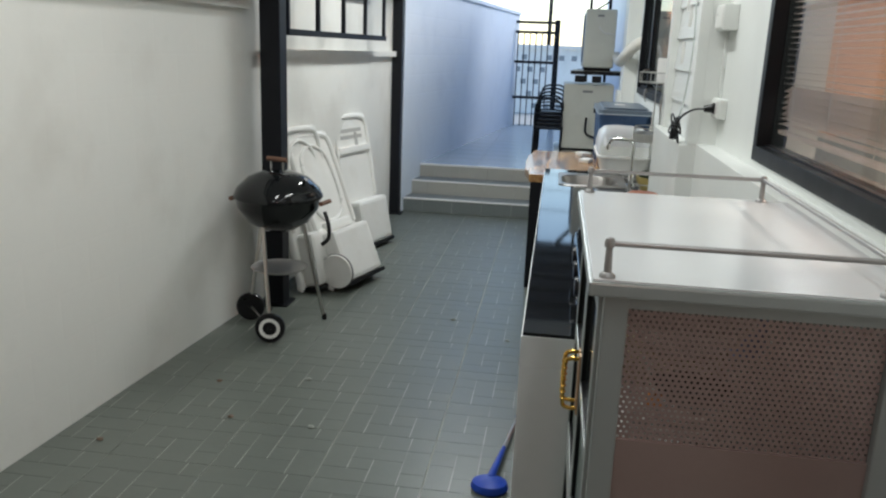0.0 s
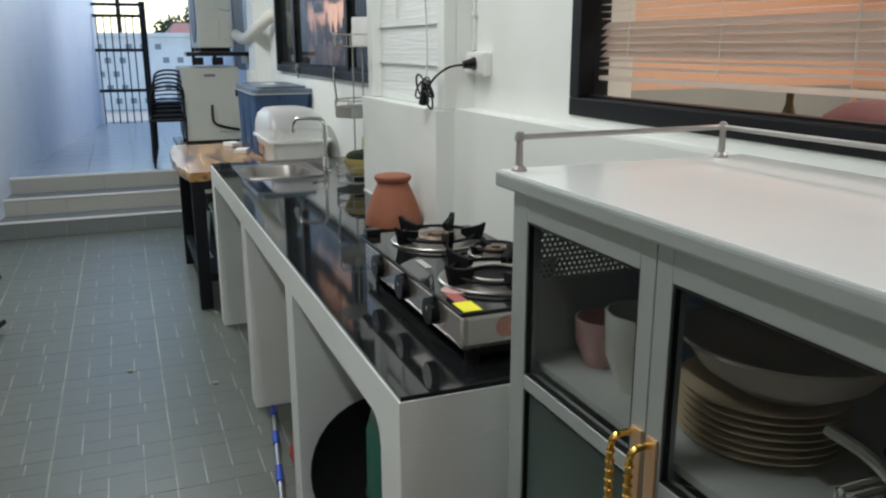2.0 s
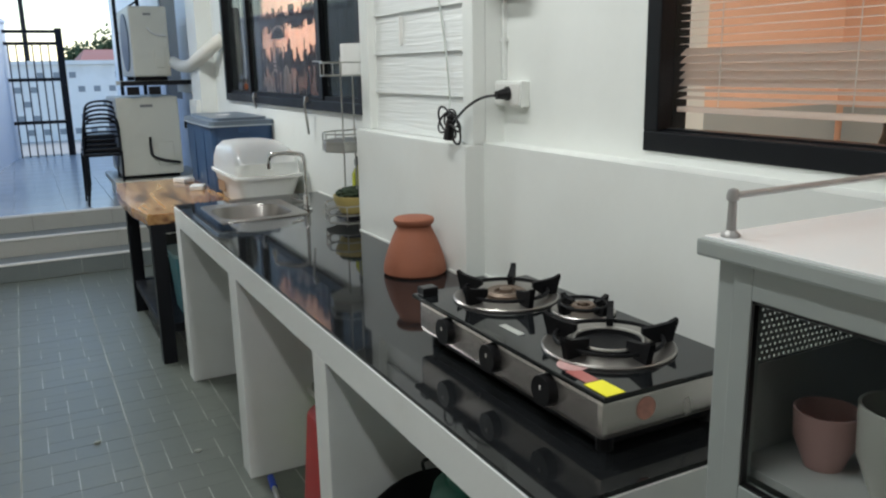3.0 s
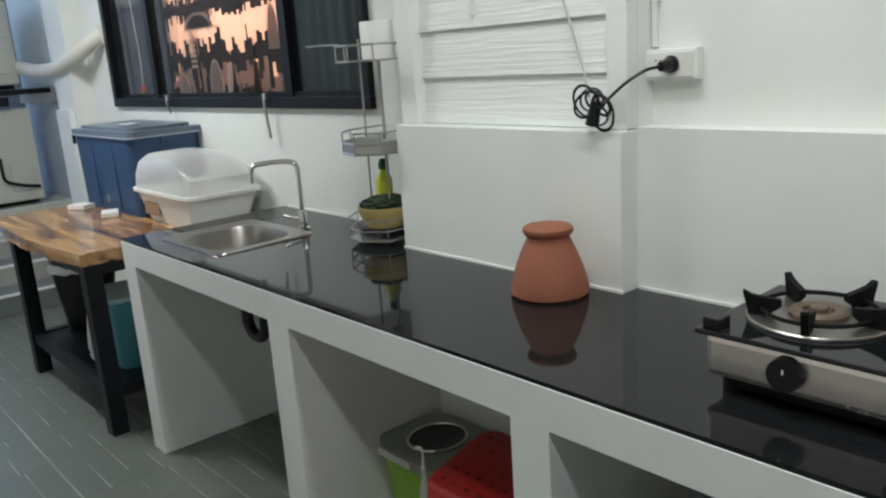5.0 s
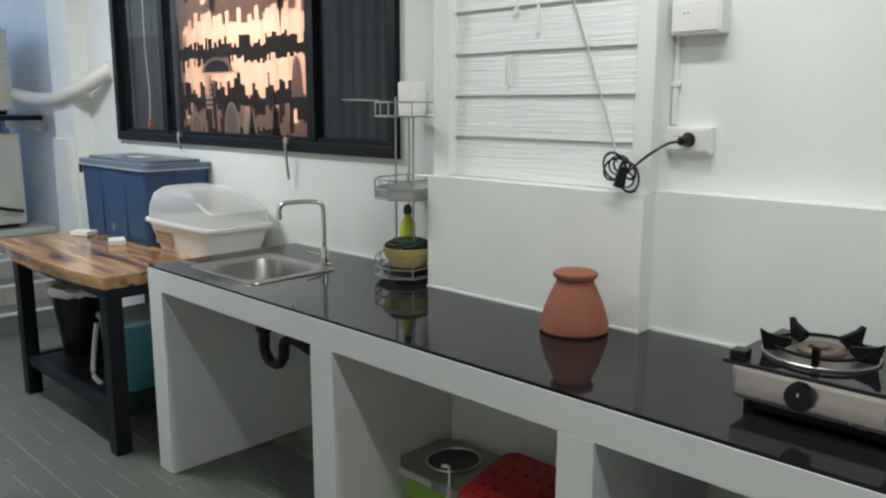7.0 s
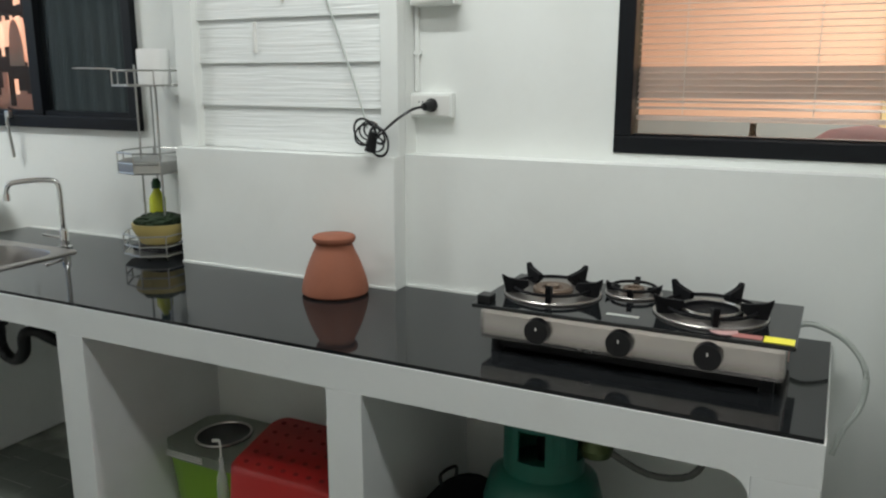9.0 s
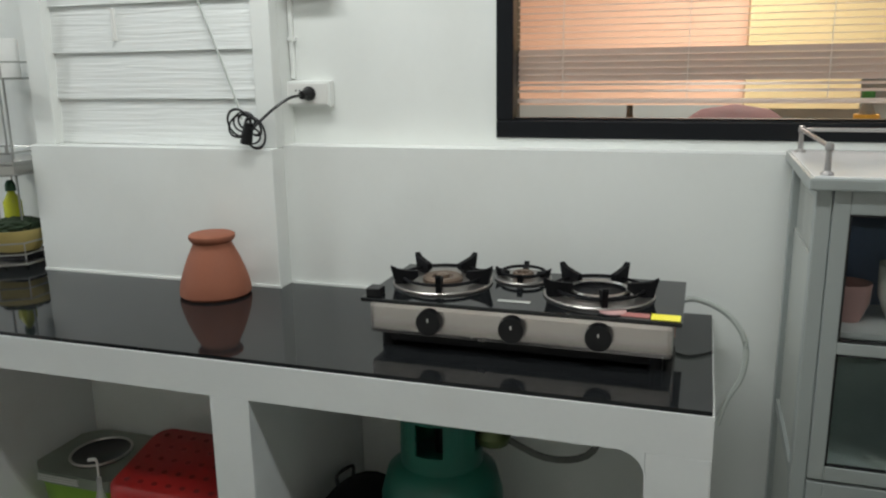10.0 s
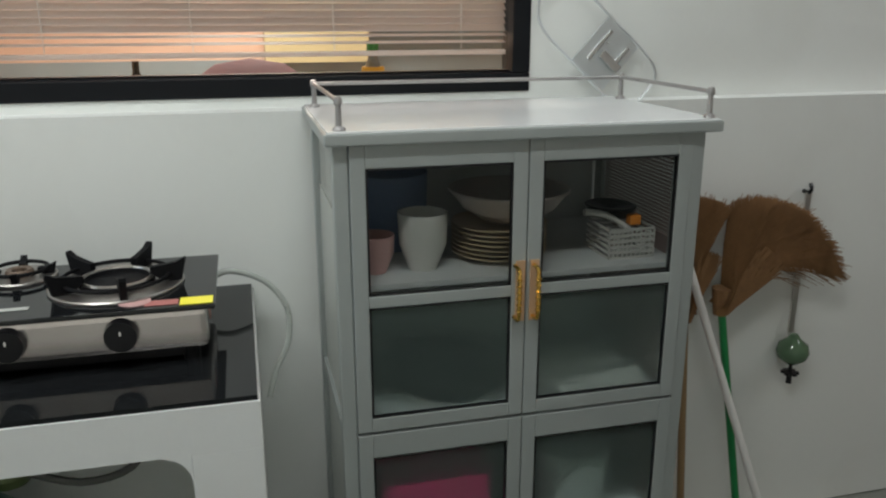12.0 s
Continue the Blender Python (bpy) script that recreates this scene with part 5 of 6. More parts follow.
part("mop_head", lathe(B(), [(0.0, 0.002), (0.068, 0.002), (0.075, 0.015), (0.068, 0.035), (0.02, 0.05), (0.0, 0.05)], Matrix.Translation((0.0, 0, 0)) @ Matrix.Diagonal((1.0, 0.8, 1, 1)), 28), mat("royal_blue_plastic", (0.01, 0.06, 0.45), 0.35), mp, smooth=True)
BLUEP = bpy.data.materials["royal_blue_plastic"]
pa, pz = Vector((0.0, 0.02, 0.035)), Vector((0.168, 1.26, 0.014))
for u, v, r_, m in ((0, 0.22, 0.017, BLUEP), (0.22, 0.48, 0.009, WIRE), (0.48, 0.57, 0.0135, BLUEP), (0.57, 0.72, 0.009, WIRE), (0.72, 0.80, 0.0135, BLUEP), (0.80, 0.93, 0.009, WIRE), (0.93, 1.0, 0.0135, BLUEP)):
    part("handle_section", rod(B(), pa.lerp(pz, u), pa.lerp(pz, v), r_, 0.009 if u == 0 else None), m, mp)

# ---- under the wooden table ----
wb = thing("waste_bin", "black plastic bin with a white liner under the table", "bin", 0.36, 7.08, 0.216)
part("body", lathe(B(), [(0.0, 0), (0.12, 0), (0.165, 0.36), (0.17, 0.36), (0.17, 0.37), (0.155, 0.37), (0.11, 0.01), (0, 0.01)], None, 32), RUBBER, wb, smooth=True)
b = lathe(B(), [(0.172, 0.335), (0.178, 0.36), (0.172, 0.378), (0.158, 0.375), (0.14, 0.33), (0.0, 0.31)], None, 40)
for v in b.verts:
    v.co.z += 0.02 * noise.noise(v.co * 22)
part("liner", b, PAPER, wb, "white bin liner folded over the rim", True)
tb = thing("teal_bin", "teal plastic bin with a pale edge under the table", "bin", 0.34, 6.36, 0.216)
b = B()
r = [[b.verts.new((x, y, z)) for x, y in o] for o, z in ((rounded(0.24, 0.26, 0.04), 0.0), (rounded(0.28, 0.32, 0.04), 0.33))]
k = len(r[0])
for i in range(k):
    b.faces.new((r[0][i], r[0][(i + 1) % k], r[1][(i + 1) % k], r[1][i]))
b.faces.new(r[0][::-1]), b.faces.new(r[1])
part("body", b, TEAL, tb, smooth=True)
part("rim", prism(B(), rounded(0.30, 0.34, 0.05), 0.331, 0.35), mat("pale_teal_plastic", (0.25, 0.38, 0.40), 0.4), tb)
part("handle", tube(B(), [(-0.15, 0.13, 0.3), (-0.165, 0.15, 0.15), (-0.17, 0.16, 0.03), (-0.16, 0.09, 0.004)], 0.012), WHITEPL, tb)

# ---- in the cabinet ----
SH = 1.0405


def turned(name, prof, m, x, y, z, label, cat, seg=28):
    o = tagged(part(name, lathe(B(), prof, None, seg), m, None, label, True), category=cat)
    o.location = (x, y, z)
    return o


turned("cup", [(0, 0), (0.03, 0), (0.034, 0.012), (0.050, 0.055), (0.053, 0.122), (0.049, 0.122), (0.045, 0.055), (0.025, 0.015), (0, 0.015)], CHINA, 0.42, 2.207, SH, "white china cup on the cabinet shelf", "cup")
turned("cup", [(0, 0), (0.025, 0), (0.04, 0.04), (0.042, 0.08), (0.039, 0.08), (0.035, 0.04), (0, 0.01)], ROSE, 0.42, 2.31, SH, "pink cup at the back of the cabinet shelf", "cup")
for k in range(7):
    tagged(turned("plate", [(0, 0), (0.06, 0), (0.105, 0.012), (0.107, 0.015), (0.103, 0.015), (0.06, 0.005), (0, 0.005)], PLATE, 0.48, 2.02, SH + k * 0.0105, "beige plate in the stack on the cabinet shelf", "plate"), group="stacked plates")
turned("serving_bowl", [(0, 0), (0.06, 0), (0.105, 0.028), (0.128, 0.060), (0.136, 0.066), (0.135, 0.070), (0.124, 0.067), (0.10, 0.034), (0.055, 0.008), (0, 0.008)], mat("pale_rose_china", (0.66, 0.56, 0.52), 0.3, 0.1, 6, 60, 0.0), 0.49, 1.995, SH + 0.079, "wide pinkish serving bowl on the plates", "bowl")
sb = thing("cutlery_basket", "white perforated basket with utensils on the shelf", "basket", 0.43, 1.75, SH)
sb.scale = (0.85, 0.72, 0.9)
b = B()
for q in ((-0.07, -0.066, -0.075, 0.075), (0.066, 0.07, -0.075, 0.075), (-0.07, 0.07, -0.075, -0.071), (-0.07, 0.07, 0.071, 0.075)):
    for kx in range(6):
        box(b, q[0], q[1], q[2], q[3], kx * 0.014, kx * 0.014 + 0.006)
for kx in range(11):
    box(b, -0.07, -0.067, -0.075 + kx * 0.0147, -0.071 + kx * 0.0147, 0, 0.076)
part("lattice", b, CHINA, sb, kind="stuff")
part("spoon", tube(B(), [(-0.02, -0.02, 0.06), (-0.02, 0.06, 0.10), (-0.03, 0.14, 0.115)], 0.008), CHINA, sb)
part("black_pan", lathe(B(), [(0, 0.08), (0.06, 0.085), (0.08, 0.11), (0.072, 0.112), (0, 0.10)], Matrix.Translation((0.05, 0.01, 0)), 28), RUBBER, sb)
part("orange_handle", box(B(), -0.04, -0.01, -0.045, -0.01, 0.075, 0.10, 0.005), mat("orange_plastic", (0.75, 0.25, 0.03), 0.4), sb)
turned("blue_tub", [(0, 0), (0.085, 0), (0.09, 0.17), (0, 0.17)], mat("faded_blue_plastic", (0.18, 0.25, 0.42), 0.5), 0.63, 2.24, SH, "navy tub at the back of the cabinet", "tub")
turned("platter", [(0, 0), (0.08, 0), (0.13, 0.02), (0.125, 0.025), (0.07, 0.008), (0, 0.008)], CHINA, 0.46, 1.80, 0.7175, "white platter behind the frosted pane", "plate")
turned("steel_pan", [(0, 0), (0.10, 0), (0.12, 0.04), (0.115, 0.04), (0.09, 0.008), (0, 0.008)], STEEL, 0.46, 2.14, 0.7175, "steel pan behind the frosted pane", "pan")
turned("dark_pan", [(0, 0), (0.10, 0), (0.12, 0.05), (0.115, 0.05), (0.09, 0.008), (0, 0.008)], RUBBER, 0.50, 2.16, 0.76, "black pan stacked in the steel pan", "pan")
pk = tagged(part("pink_tub", prism(B(), rounded(0.24, 0.26, 0.04), 0, 0.17), mat("magenta_plastic", (0.72, 0.03, 0.18), 0.4), None, "magenta plastic tub on the lower cabinet shelf"), category="tub")
pk.location = (0.47, 2.19, 0.3975)
turned("grey_pot", [(0, 0), (0.08, 0), (0.10, 0.14), (0.09, 0.15), (0, 0.15)], CAB_IN, 0.47, 1.82, 0.3975, "grey pot on the lower cabinet shelf", "pot")

# ---- beside and behind the cabinet ----
gr = thing("grill_press", "folded steel wire rack leaning on the ledge wall", "wire rack", 0.80, 1.668, 1.334)
M = Matrix.Rotation(radians(-8), 4, "Y") @ Matrix.Rotation(radians(-52), 4, "X") @ Matrix.Translation((0.0, 0, 0.0))
W = [(0, y, z) for y, z in ((-0.07, -0.02), (-0.075, 0.15), (-0.07, 0.28), (-0.03, 0.335), (0.03, 0.335), (0.07, 0.28), (0.075, 0.15), (0.07, -0.02), (0.0, -0.05))]
b = B()
tube(b, W, 0.004, 8, closed=True, smooth=5)
OFF = Matrix.Translation((0.01, -0.12, 0.05)) @ Matrix.Rotation(radians(-48), 4, "X")
bmesh.ops.transform(b, matrix=OFF, verts=b.verts)
RACK = mat("pale_rack_steel", (0.74, 0.78, 0.79), 0.3, 0.1, 9, 60, 0.0, metal=0.75)
part("wire_loop", b, RACK, gr, smooth=True)
b = box(B(), -0.003, 0.003, -0.072, 0.072, 0.05, 0.17, 0.001)
bmesh.ops.transform(b, matrix=OFF, verts=b.verts)
part("plate", b, RACK, gr)
for nm, q in (("bar", (-0.012, -0.004, -0.05, 0.045, 0.135, 0.145)), ("bar", (-0.012, -0.004, -0.05, 0.01, 0.07, 0.08)), ("latch", (-0.022, -0.006, 0.0, 0.022, 0.06, 0.125))):
    b = box(B(), *q, 0.002)
    bmesh.ops.transform(b, matrix=OFF, verts=b.verts)
    part(nm, b, CHROME, gr)


def broom(x, y, z, spread, tilt, length, col, bottom, seed, label, curl=1.0):
    rr = random.Random(seed)
    t = thing("soft_broom", label, "broom", x, y, z, "brooms beside the cabinet")
    b = B()
    for k in range(3000):
        a = rr.uniform(-1, 1)
        ang = radians(tilt + a * spread)
        L_ = length * (rr.uniform(0.94, 1.01) if rr.random() < 0.85 else rr.uniform(0.6, 1.05)) * (1 + curl * 0.16 * a)
        w = rr.uniform(0.001, 0.0026)
        bx = rr.uniform(-0.03, 0.03)
        s = Vector((bx, a * 0.02, 0))
        pts = []
        for q in range(6):
            f = q / 5
            an = ang + (0.12 + curl * 0.33 * (a + 1)) * f ** 1.3 + rr.uniform(-0.012, 0.012)
            pts.append(s + Vector((bx * 0.4 * f, -math.sin(an) * L_ * f, math.cos(an) * L_ * f)))
        for p, q in zip(pts, pts[1:]):
            w *= 0.86
            d = (q - p).cross(Vector((1, 0, 0))).normalized() * w
            v = [b.verts.new(c) for c in (p - d, p + d, q + d, q - d)]
            b.faces.new(v)
            v = [b.verts.new(c) for c in (p - Vector((w, 0, 0)), p + Vector((w, 0, 0)), q + Vector((w, 0, 0)), q - Vector((w, 0, 0)))]
            b.faces.new(v)
    for k in range(700):
        an, L_ = radians(tilt + rr.uniform(0.2, 1.9) * spread), length * rr.uniform(0.3, 0.58)
        p, q = Vector((rr.uniform(-0.035, 0.0), 0, -0.02)), Vector((rr.uniform(-0.04, 0.0), -math.sin(an) * L_, math.cos(an) * L_))
        d = (q - p).cross(Vector((1, 0, 0))).normalized() * 0.002
        b.faces.new([b.verts.new(c) for c in (p - d, p + d, q + d, q - d)])
    part("bristle_fan", b, BROOM, t, "brown fibre broom head", kind="stuff")
    part("ferrule", rod(B(), (0, 0, -0.03), (0, 0, 0.05), 0.02, 0.03), BROOM, t)
    part("stick", rod(B(), (bottom[0] - x, bottom[1] - y, bottom[2] - z), (0, 0, 0.0), 0.011), col, t)
    return t


broom(0.715, 1.275, 0.765, 23, 16, 0.35, mat("green_pole", (0.01, 0.22, 0.06), 0.35), (0.66, 1.165, 0.0), 3, "brown fibre broom on a green pole, head up")
broom(0.745, 1.37, 0.74, 15, -2, 0.33, mat("bamboo_pole", (0.30, 0.20, 0.10), 0.5), (0.70, 1.345, 0.0), 9, "brown fibre broom on a bamboo pole, head up", 0.0)
wp = tagged(part("white_pole", rod(B(), (0.70, 1.40, 0.90), (0.57, 1.105, 0.0), 0.011), WHITEPL, None, "white pole leaning on the cabinet side"), category="pole")
wc = thing("hanging_ornament", "green glass hanging ornament on a steel strap", "ornament", 0.77, 0.995, 1.065)
part("hook", tube(B(), [(0.012, 0, 0.0), (-0.01, 0, 0.0), (-0.02, 0, 0.012), (-0.012, 0, 0.026)], 0.006), RUBBER, wc)
part("strap", box(B(), -0.012, -0.006, -0.009, 0.009, -0.43, 0.0, 0.001), STEEL, wc)
part("globe", lathe(B(), [(0.0, -0.525), (0.02, -0.523), (0.042, -0.505), (0.048, -0.485), (0.042, -0.462), (0.02, -0.445), (0.01, -0.43), (0, -0.43)], Matrix.Translation((-0.03, 0, 0)), 24), mat("green_glazed_glass", (0.10, 0.17, 0.10), 0.08), wc, smooth=True)
b = B()
for k in range(6):
    a = k * math.pi / 3
    box(b, 0.005, 0.026, -0.007, 0.007, -0.004, 0.004, 0.002, Matrix.Translation((-0.03, 0, -0.555)) @ Matrix.Rotation(a, 4, "Z"))
rod(b, (-0.03, 0, -0.59), (-0.03, 0, -0.525), 0.009, 0.005)
part("pendant", b, RUBBER, wc)

# ---- kettle grill ----


def kettle():
    X, Y = -1.35, 4.80
    t = thing("kettle_grill", "black kettle charcoal grill on three legs with two wheels", "barbecue", X, Y, 0)
    part("bowl", lathe(B(), [(0.0, 0.605), (0.09, 0.615), (0.18, 0.67), (0.235, 0.75), (0.245, 0.80), (0.25, 0.805), (0.25, 0.812)], None, 40), HOBGLASS, t, smooth=True)
    part("lid", lathe(B(), [(0.256, 0.812), (0.256, 0.822), (0.235, 0.865), (0.17, 0.925), (0.09, 0.955), (0.0, 0.962)], None, 40), HOBGLASS, t, "glossy black domed lid", True)
    lid = t.children[-1]
    part("lid_handle", rod(B(), (-0.07, 0.02, 1.025), (0.06, -0.02, 1.025), 0.014), mat("worn_wood_grip", (0.16, 0.08, 0.05), 0.6), lid, smooth=True)
    for s in (-0.045, 0.035):
        part("handle_post", rod(B(), (s, -s * 0.3, 0.955), (s, -s * 0.3, 1.02), 0.006), CHROME, lid)
    part("vent", rod(B(), (0.17, -0.06, 0.905), (0.19, -0.07, 0.93), 0.014), RUBBER, lid)
    for a in (0.0, math.pi):
        c = Vector((0.27 * math.cos(a), 0.27 * math.sin(a), 0.79))
        part("side_grip", rod(B(), c + Vector((0, -0.055, 0)), c + Vector((0.02, 0.055, 0)), 0.013), bpy.data.materials["worn_wood_grip"], t, smooth=True)
    w1, w2, ft = Vector((-1.327, 4.565, 0.087)) - Vector((X, Y, 0)), Vector((-1.575, 4.90, 0.087)) - Vector((X, Y, 0)), Vector((-1.14 - X, 5.02 - Y, 0.0))
    for p, q in ((w1, (-0.05, -0.13)), (w2, (-0.13, 0.08)), (ft, (0.10, 0.12))):
        part("leg", rod(B(), p, (q[0], q[1], 0.66), 0.012), STEEL, t)
    part("foot_cap", rod(B(), ft, ft + Vector((-0.003, -0.003, 0.04)), 0.015), RUBBER, t)
    part("axle", rod(B(), w1, w2, 0.006), STEEL, t)
    ax = (w2 - w1).normalized()
    # wheels turn about an axle that runs away from the yard
    axn = Vector((0.18, -0.98, 0)).normalized()
    for p in (w1, w2):
        m = Matrix.Translation(p) @ axn.to_track_quat("Z", "Y").to_matrix().to_4x4()
        wh = part("wheel", lathe(B(), [(0.056, -0.019), (0.082, -0.019), (0.087, -0.01), (0.087, 0.01), (0.082, 0.019), (0.056, 0.019)], m, 36), RUBBER, t, smooth=True)
        if p is w1:
            part("whitewall", lathe(B(), [(0.040, 0.012), (0.040, 0.021), (0.060, 0.021), (0.060, 0.012)], m, 36), WHITEPL, wh)
        part("hub", lathe(B(), [(0.040, -0.012), (0.040, 0.016), (0.012, 0.019), (0.010, 0.024), (0, 0.024)], m, 24), RUBBER, wh)
    part("ash_tray", lathe(B(), [(0.0, 0.375), (0.15, 0.375), (0.165, 0.385), (0.165, 0.39), (0.148, 0.382), (0, 0.38)], None, 32), STEEL, t, smooth=True)
    part("side_hook", tube(B(), [(0.27, 0.02, 0.73), (0.30, 0.0, 0.66), (0.30, 0.0, 0.58), (0.26, 0.0, 0.54)], 0.012), RUBBER, t, smooth=True)


kettle()


DARKGREY = mat("dark_grey_rubber", (0.09, 0.09, 0.09), 0.6)

# ---- white loungers against the boundary wall ----
def lounger(x, y, lean, turn, label, variant=0, wheels=(-0.265,)):
    t = thing("sun_lounger", label, "lounger", x, y, 0.0, "loungers against the wall")
    t.rotation_euler = (0, radians(-lean), radians(turn))
    sh = B()
    prism(sh, rounded(0.05, 0.56, 0.02, 3), 0, 1.13)
    bmesh.ops.bevel(sh, geom=[e for e in sh.edges if abs(e.verts[0].co.z - e.verts[1].co.z) < 1e-4], offset=0.015, segments=2, affect="EDGES")
    part("shell", sh, WHITEPL, t, smooth=True)
    # raised outer rim and the oval of the backrest
    face = 0.026
    part("rim", tube(B(), [(face, -0.25, 0.42), (face, -0.26, 0.8), (face, -0.25, 1.04), (face, -0.15, 1.10), (face, 0.15, 1.10), (face, 0.25, 1.04), (face, 0.26, 0.8), (face, 0.25, 0.42)], 0.022, 8), WHITEPL, t, smooth=True)
    if variant == 0:
        part("oval_ridge", tube(B(), [(face, -0.16, 0.55), (face, -0.18, 0.8), (face, -0.14, 0.96), (face, 0.0, 1.03), (face, 0.14, 0.96), (face, 0.18, 0.8), (face, 0.16, 0.55), (face, 0.0, 0.47)], 0.016, 8, closed=True), WHITEPL, t, smooth=True)
        part("arm_rest", box(B(), 0.02, 0.07, -0.17, 0.17, 0.40, 0.47, 0.02), WHITEPL, t)
    else:
        # thin strips whose grey stands for the shade in slots and groove
        for k in range(2):
            part("slot", box(B(), 0.0255, 0.028, -0.17, 0.17, 0.92 + 0.055 * k, 0.95 + 0.055 * k), mat("painted_slot_shade", (0.42, 0.42, 0.40), 0.6), t)
        part("cross_ridge", box(B(), 0.02, 0.05, -0.25, 0.25, 0.80, 0.86, 0.012), WHITEPL, t)
        part("groove", box(B(), 0.026, 0.029, 0.05, 0.09, 0.86, 0.97), bpy.data.materials["painted_slot_shade"], t)
    part("leg_box", box(B(), 0.02, 0.15, -0.24, 0.24, 0.03, 0.40, 0.03), WHITEPL, t)
    part("foot_strip", box(B(), -0.01, 0.155, -0.25, 0.25, 0.0, 0.028, 0.004), RUBBER, t)
    for s in wheels:
        w = part("wheel", lathe(B(), [(0.0, -0.02), (0.115, -0.02), (0.12, -0.012), (0.12, 0.012), (0.115, 0.02), (0.0, 0.02)], Matrix.Translation((0.10, s, 0.125)) @ Matrix.Rotation(math.pi / 2, 4, "X"), 32), WHITEPL, t, smooth=True)
        part("tyre_edge", torus(B(), (0, 0, 0), 0.119, 0.007, Matrix.Translation((0.10, s, 0.125)) @ Matrix.Rotation(math.pi / 2, 4, "X"), seg=40), DARKGREY, w)
    return t


lounger(-1.18, 5.84, 22, -16, "white moulded plastic lounger folded and leaned on the wall")
lounger(-1.385, 5.76, 12, -14, "white plastic lounger stacked upright behind another", 0, ())
lounger(-1.345, 6.95, 11, -16, "white plastic lounger with slotted head leaned on the wall", 1, ())

# ---- platform ----


def condenser(x, y, z, sx, sy, sz, label, feet=True):
    t = thing("air_conditioner_unit", label, "air conditioner", x, y, z, "outdoor units")
    part("casing", box(B(), 0, sx, 0, sy, 0, sz, 0.018), CREAM, t)
    part("side_cover", box(B(), sx * 0.60, sx * 0.86, -0.014, 0.0, 0.08, sz * 0.42, 0.004), CREAM, t)
    part("badge", box(B(), sx * 0.38, sx * 0.58, -0.004, 0, sz * 0.87, sz * 0.905), mat("grey_print", (0.2, 0.2, 0.2), 0.5), t)
    part("fan_grille", lathe(B(), [(0.0, 0.0), (min(sy, sz) * 0.42, 0.0), (min(sy, sz) * 0.42, 0.012), (0.0, 0.012)], Matrix.Translation((0, sy * 0.42, sz / 2)) @ Matrix.Rotation(-math.pi / 2, 4, "Y"), 32), mat("blue_grey_grille", (0.12, 0.15, 0.2), 0.5), t)
    if feet:
        for a in (0.12, sy - 0.16):
            part("foot", box(B(), 0.02, sx - 0.02, a, a + 0.05, -0.035, 0), RUBBER, t)
    return t


u1 = condenser(0.45, 9.22, 1.535, 0.32, 0.82, 0.60, "cream outdoor air-conditioner unit on a wall bracket")
u2 = condenser(0.275, 9.25, 0.665, 0.53, 0.80, 0.695, "large cream outdoor air-conditioner unit with a black cable")
part("cable", tube(B(), [(0.26, -0.012, 0.34), (0.255, -0.03, 0.24), (0.27, -0.03, 0.17), (0.36, -0.03, 0.13), (0.50, -0.02, 0.10)], 0.012), RUBBER, u2, "black power cable")
part("cable", tube(B(), [(0.14, -0.012, 0.42), (0.2, -0.02, 0.36), (0.3, -0.02, 0.35)], 0.006), CAB_IN, u1)
part("pipe", tube(B(), [(0.32, 0.06, 0.15), (0.37, 0.0, 0.13), (0.41, -0.02, 0.12)], 0.02), RUBBER, u1)
br = thing("unit_bracket", "steel wall bracket carrying the upper outdoor unit", "bracket", 0.36, 9.2, 1.44)
for y in (0.1, 0.62):
    part("arm", box(B(), 0, 0.64, y, y + 0.04, 0.02, 0.058), CREAM, br)
part("rail", box(B(), -0.03, 0.60, -0.01, 0.03, 0.02, 0.058), RUBBER, br)
part("back_plate", box(B(), 0.58, 0.64, 0, 0.8, -0.06, 0.058), CREAM, br)
for x in (0.02, 0.2):
    part("spacer", box(B(), x, x + 0.1, 0.0, 0.04, -0.06, 0.01), RUBBER, br)
bs = thing("unit_plinth", "pale plinth under the lower outdoor unit", "plinth", 0.2, 9.2, 0.43)
part("top", box(B(), 0, 0.79, 0, 0.95, 0.15, 0.198, 0.004), CREAM, bs)
part("body", box(B(), 0.05, 0.79, 0.06, 0.95, 0, 0.148, 0.004), CREAM, bs)


def chair():
    t = thing("stacked_chair", "black metal stacking chair with a curved back", "chair", -0.03, 9.20, 0.43, "stacked chairs")
    for sx in (0.0, 0.30):
        part("back_leg", tube(B(), [(sx, 0.0, 0), (sx + 0.01, 0.02, 0.42), (sx + 0.01, 0.02, 0.46)], 0.010, 8), BLACK, t)
        part("front_leg", tube(B(), [(sx, 0.36, 0), (sx + 0.005, 0.34, 0.44)], 0.010, 8), BLACK, t)
    part("seat", box(B(), 0.0, 0.31, 0.0, 0.36, 0.43, 0.46, 0.01), BLACK, t)
    part("back_frame", tube(B(), [(0.01, 0.02, 0.44), (0.01, -0.03, 0.62), (0.04, -0.05, 0.73), (0.155, -0.055, 0.76), (0.27, -0.05, 0.73), (0.30, -0.03, 0.62), (0.30, 0.02, 0.44)], 0.010, 8), BLACK, t, smooth=True)
    part("back_bar", tube(B(), [(0.015, -0.025, 0.6), (0.155, -0.04, 0.61), (0.295, -0.025, 0.6)], 0.008, 8), BLACK, t)
    return t


ch = chair()
for k in range(1, 5):
    c = copy_thing(ch, pose(-0.03 + 0.012 * k, 9.20 + 0.085 * k, 0.43 + 0.035 * k))

# gate and posts
GY = 14.3
gt = thing("gate", "black steel bar gate at the end of the passage", "gate", -0.615, GY, 0.43)
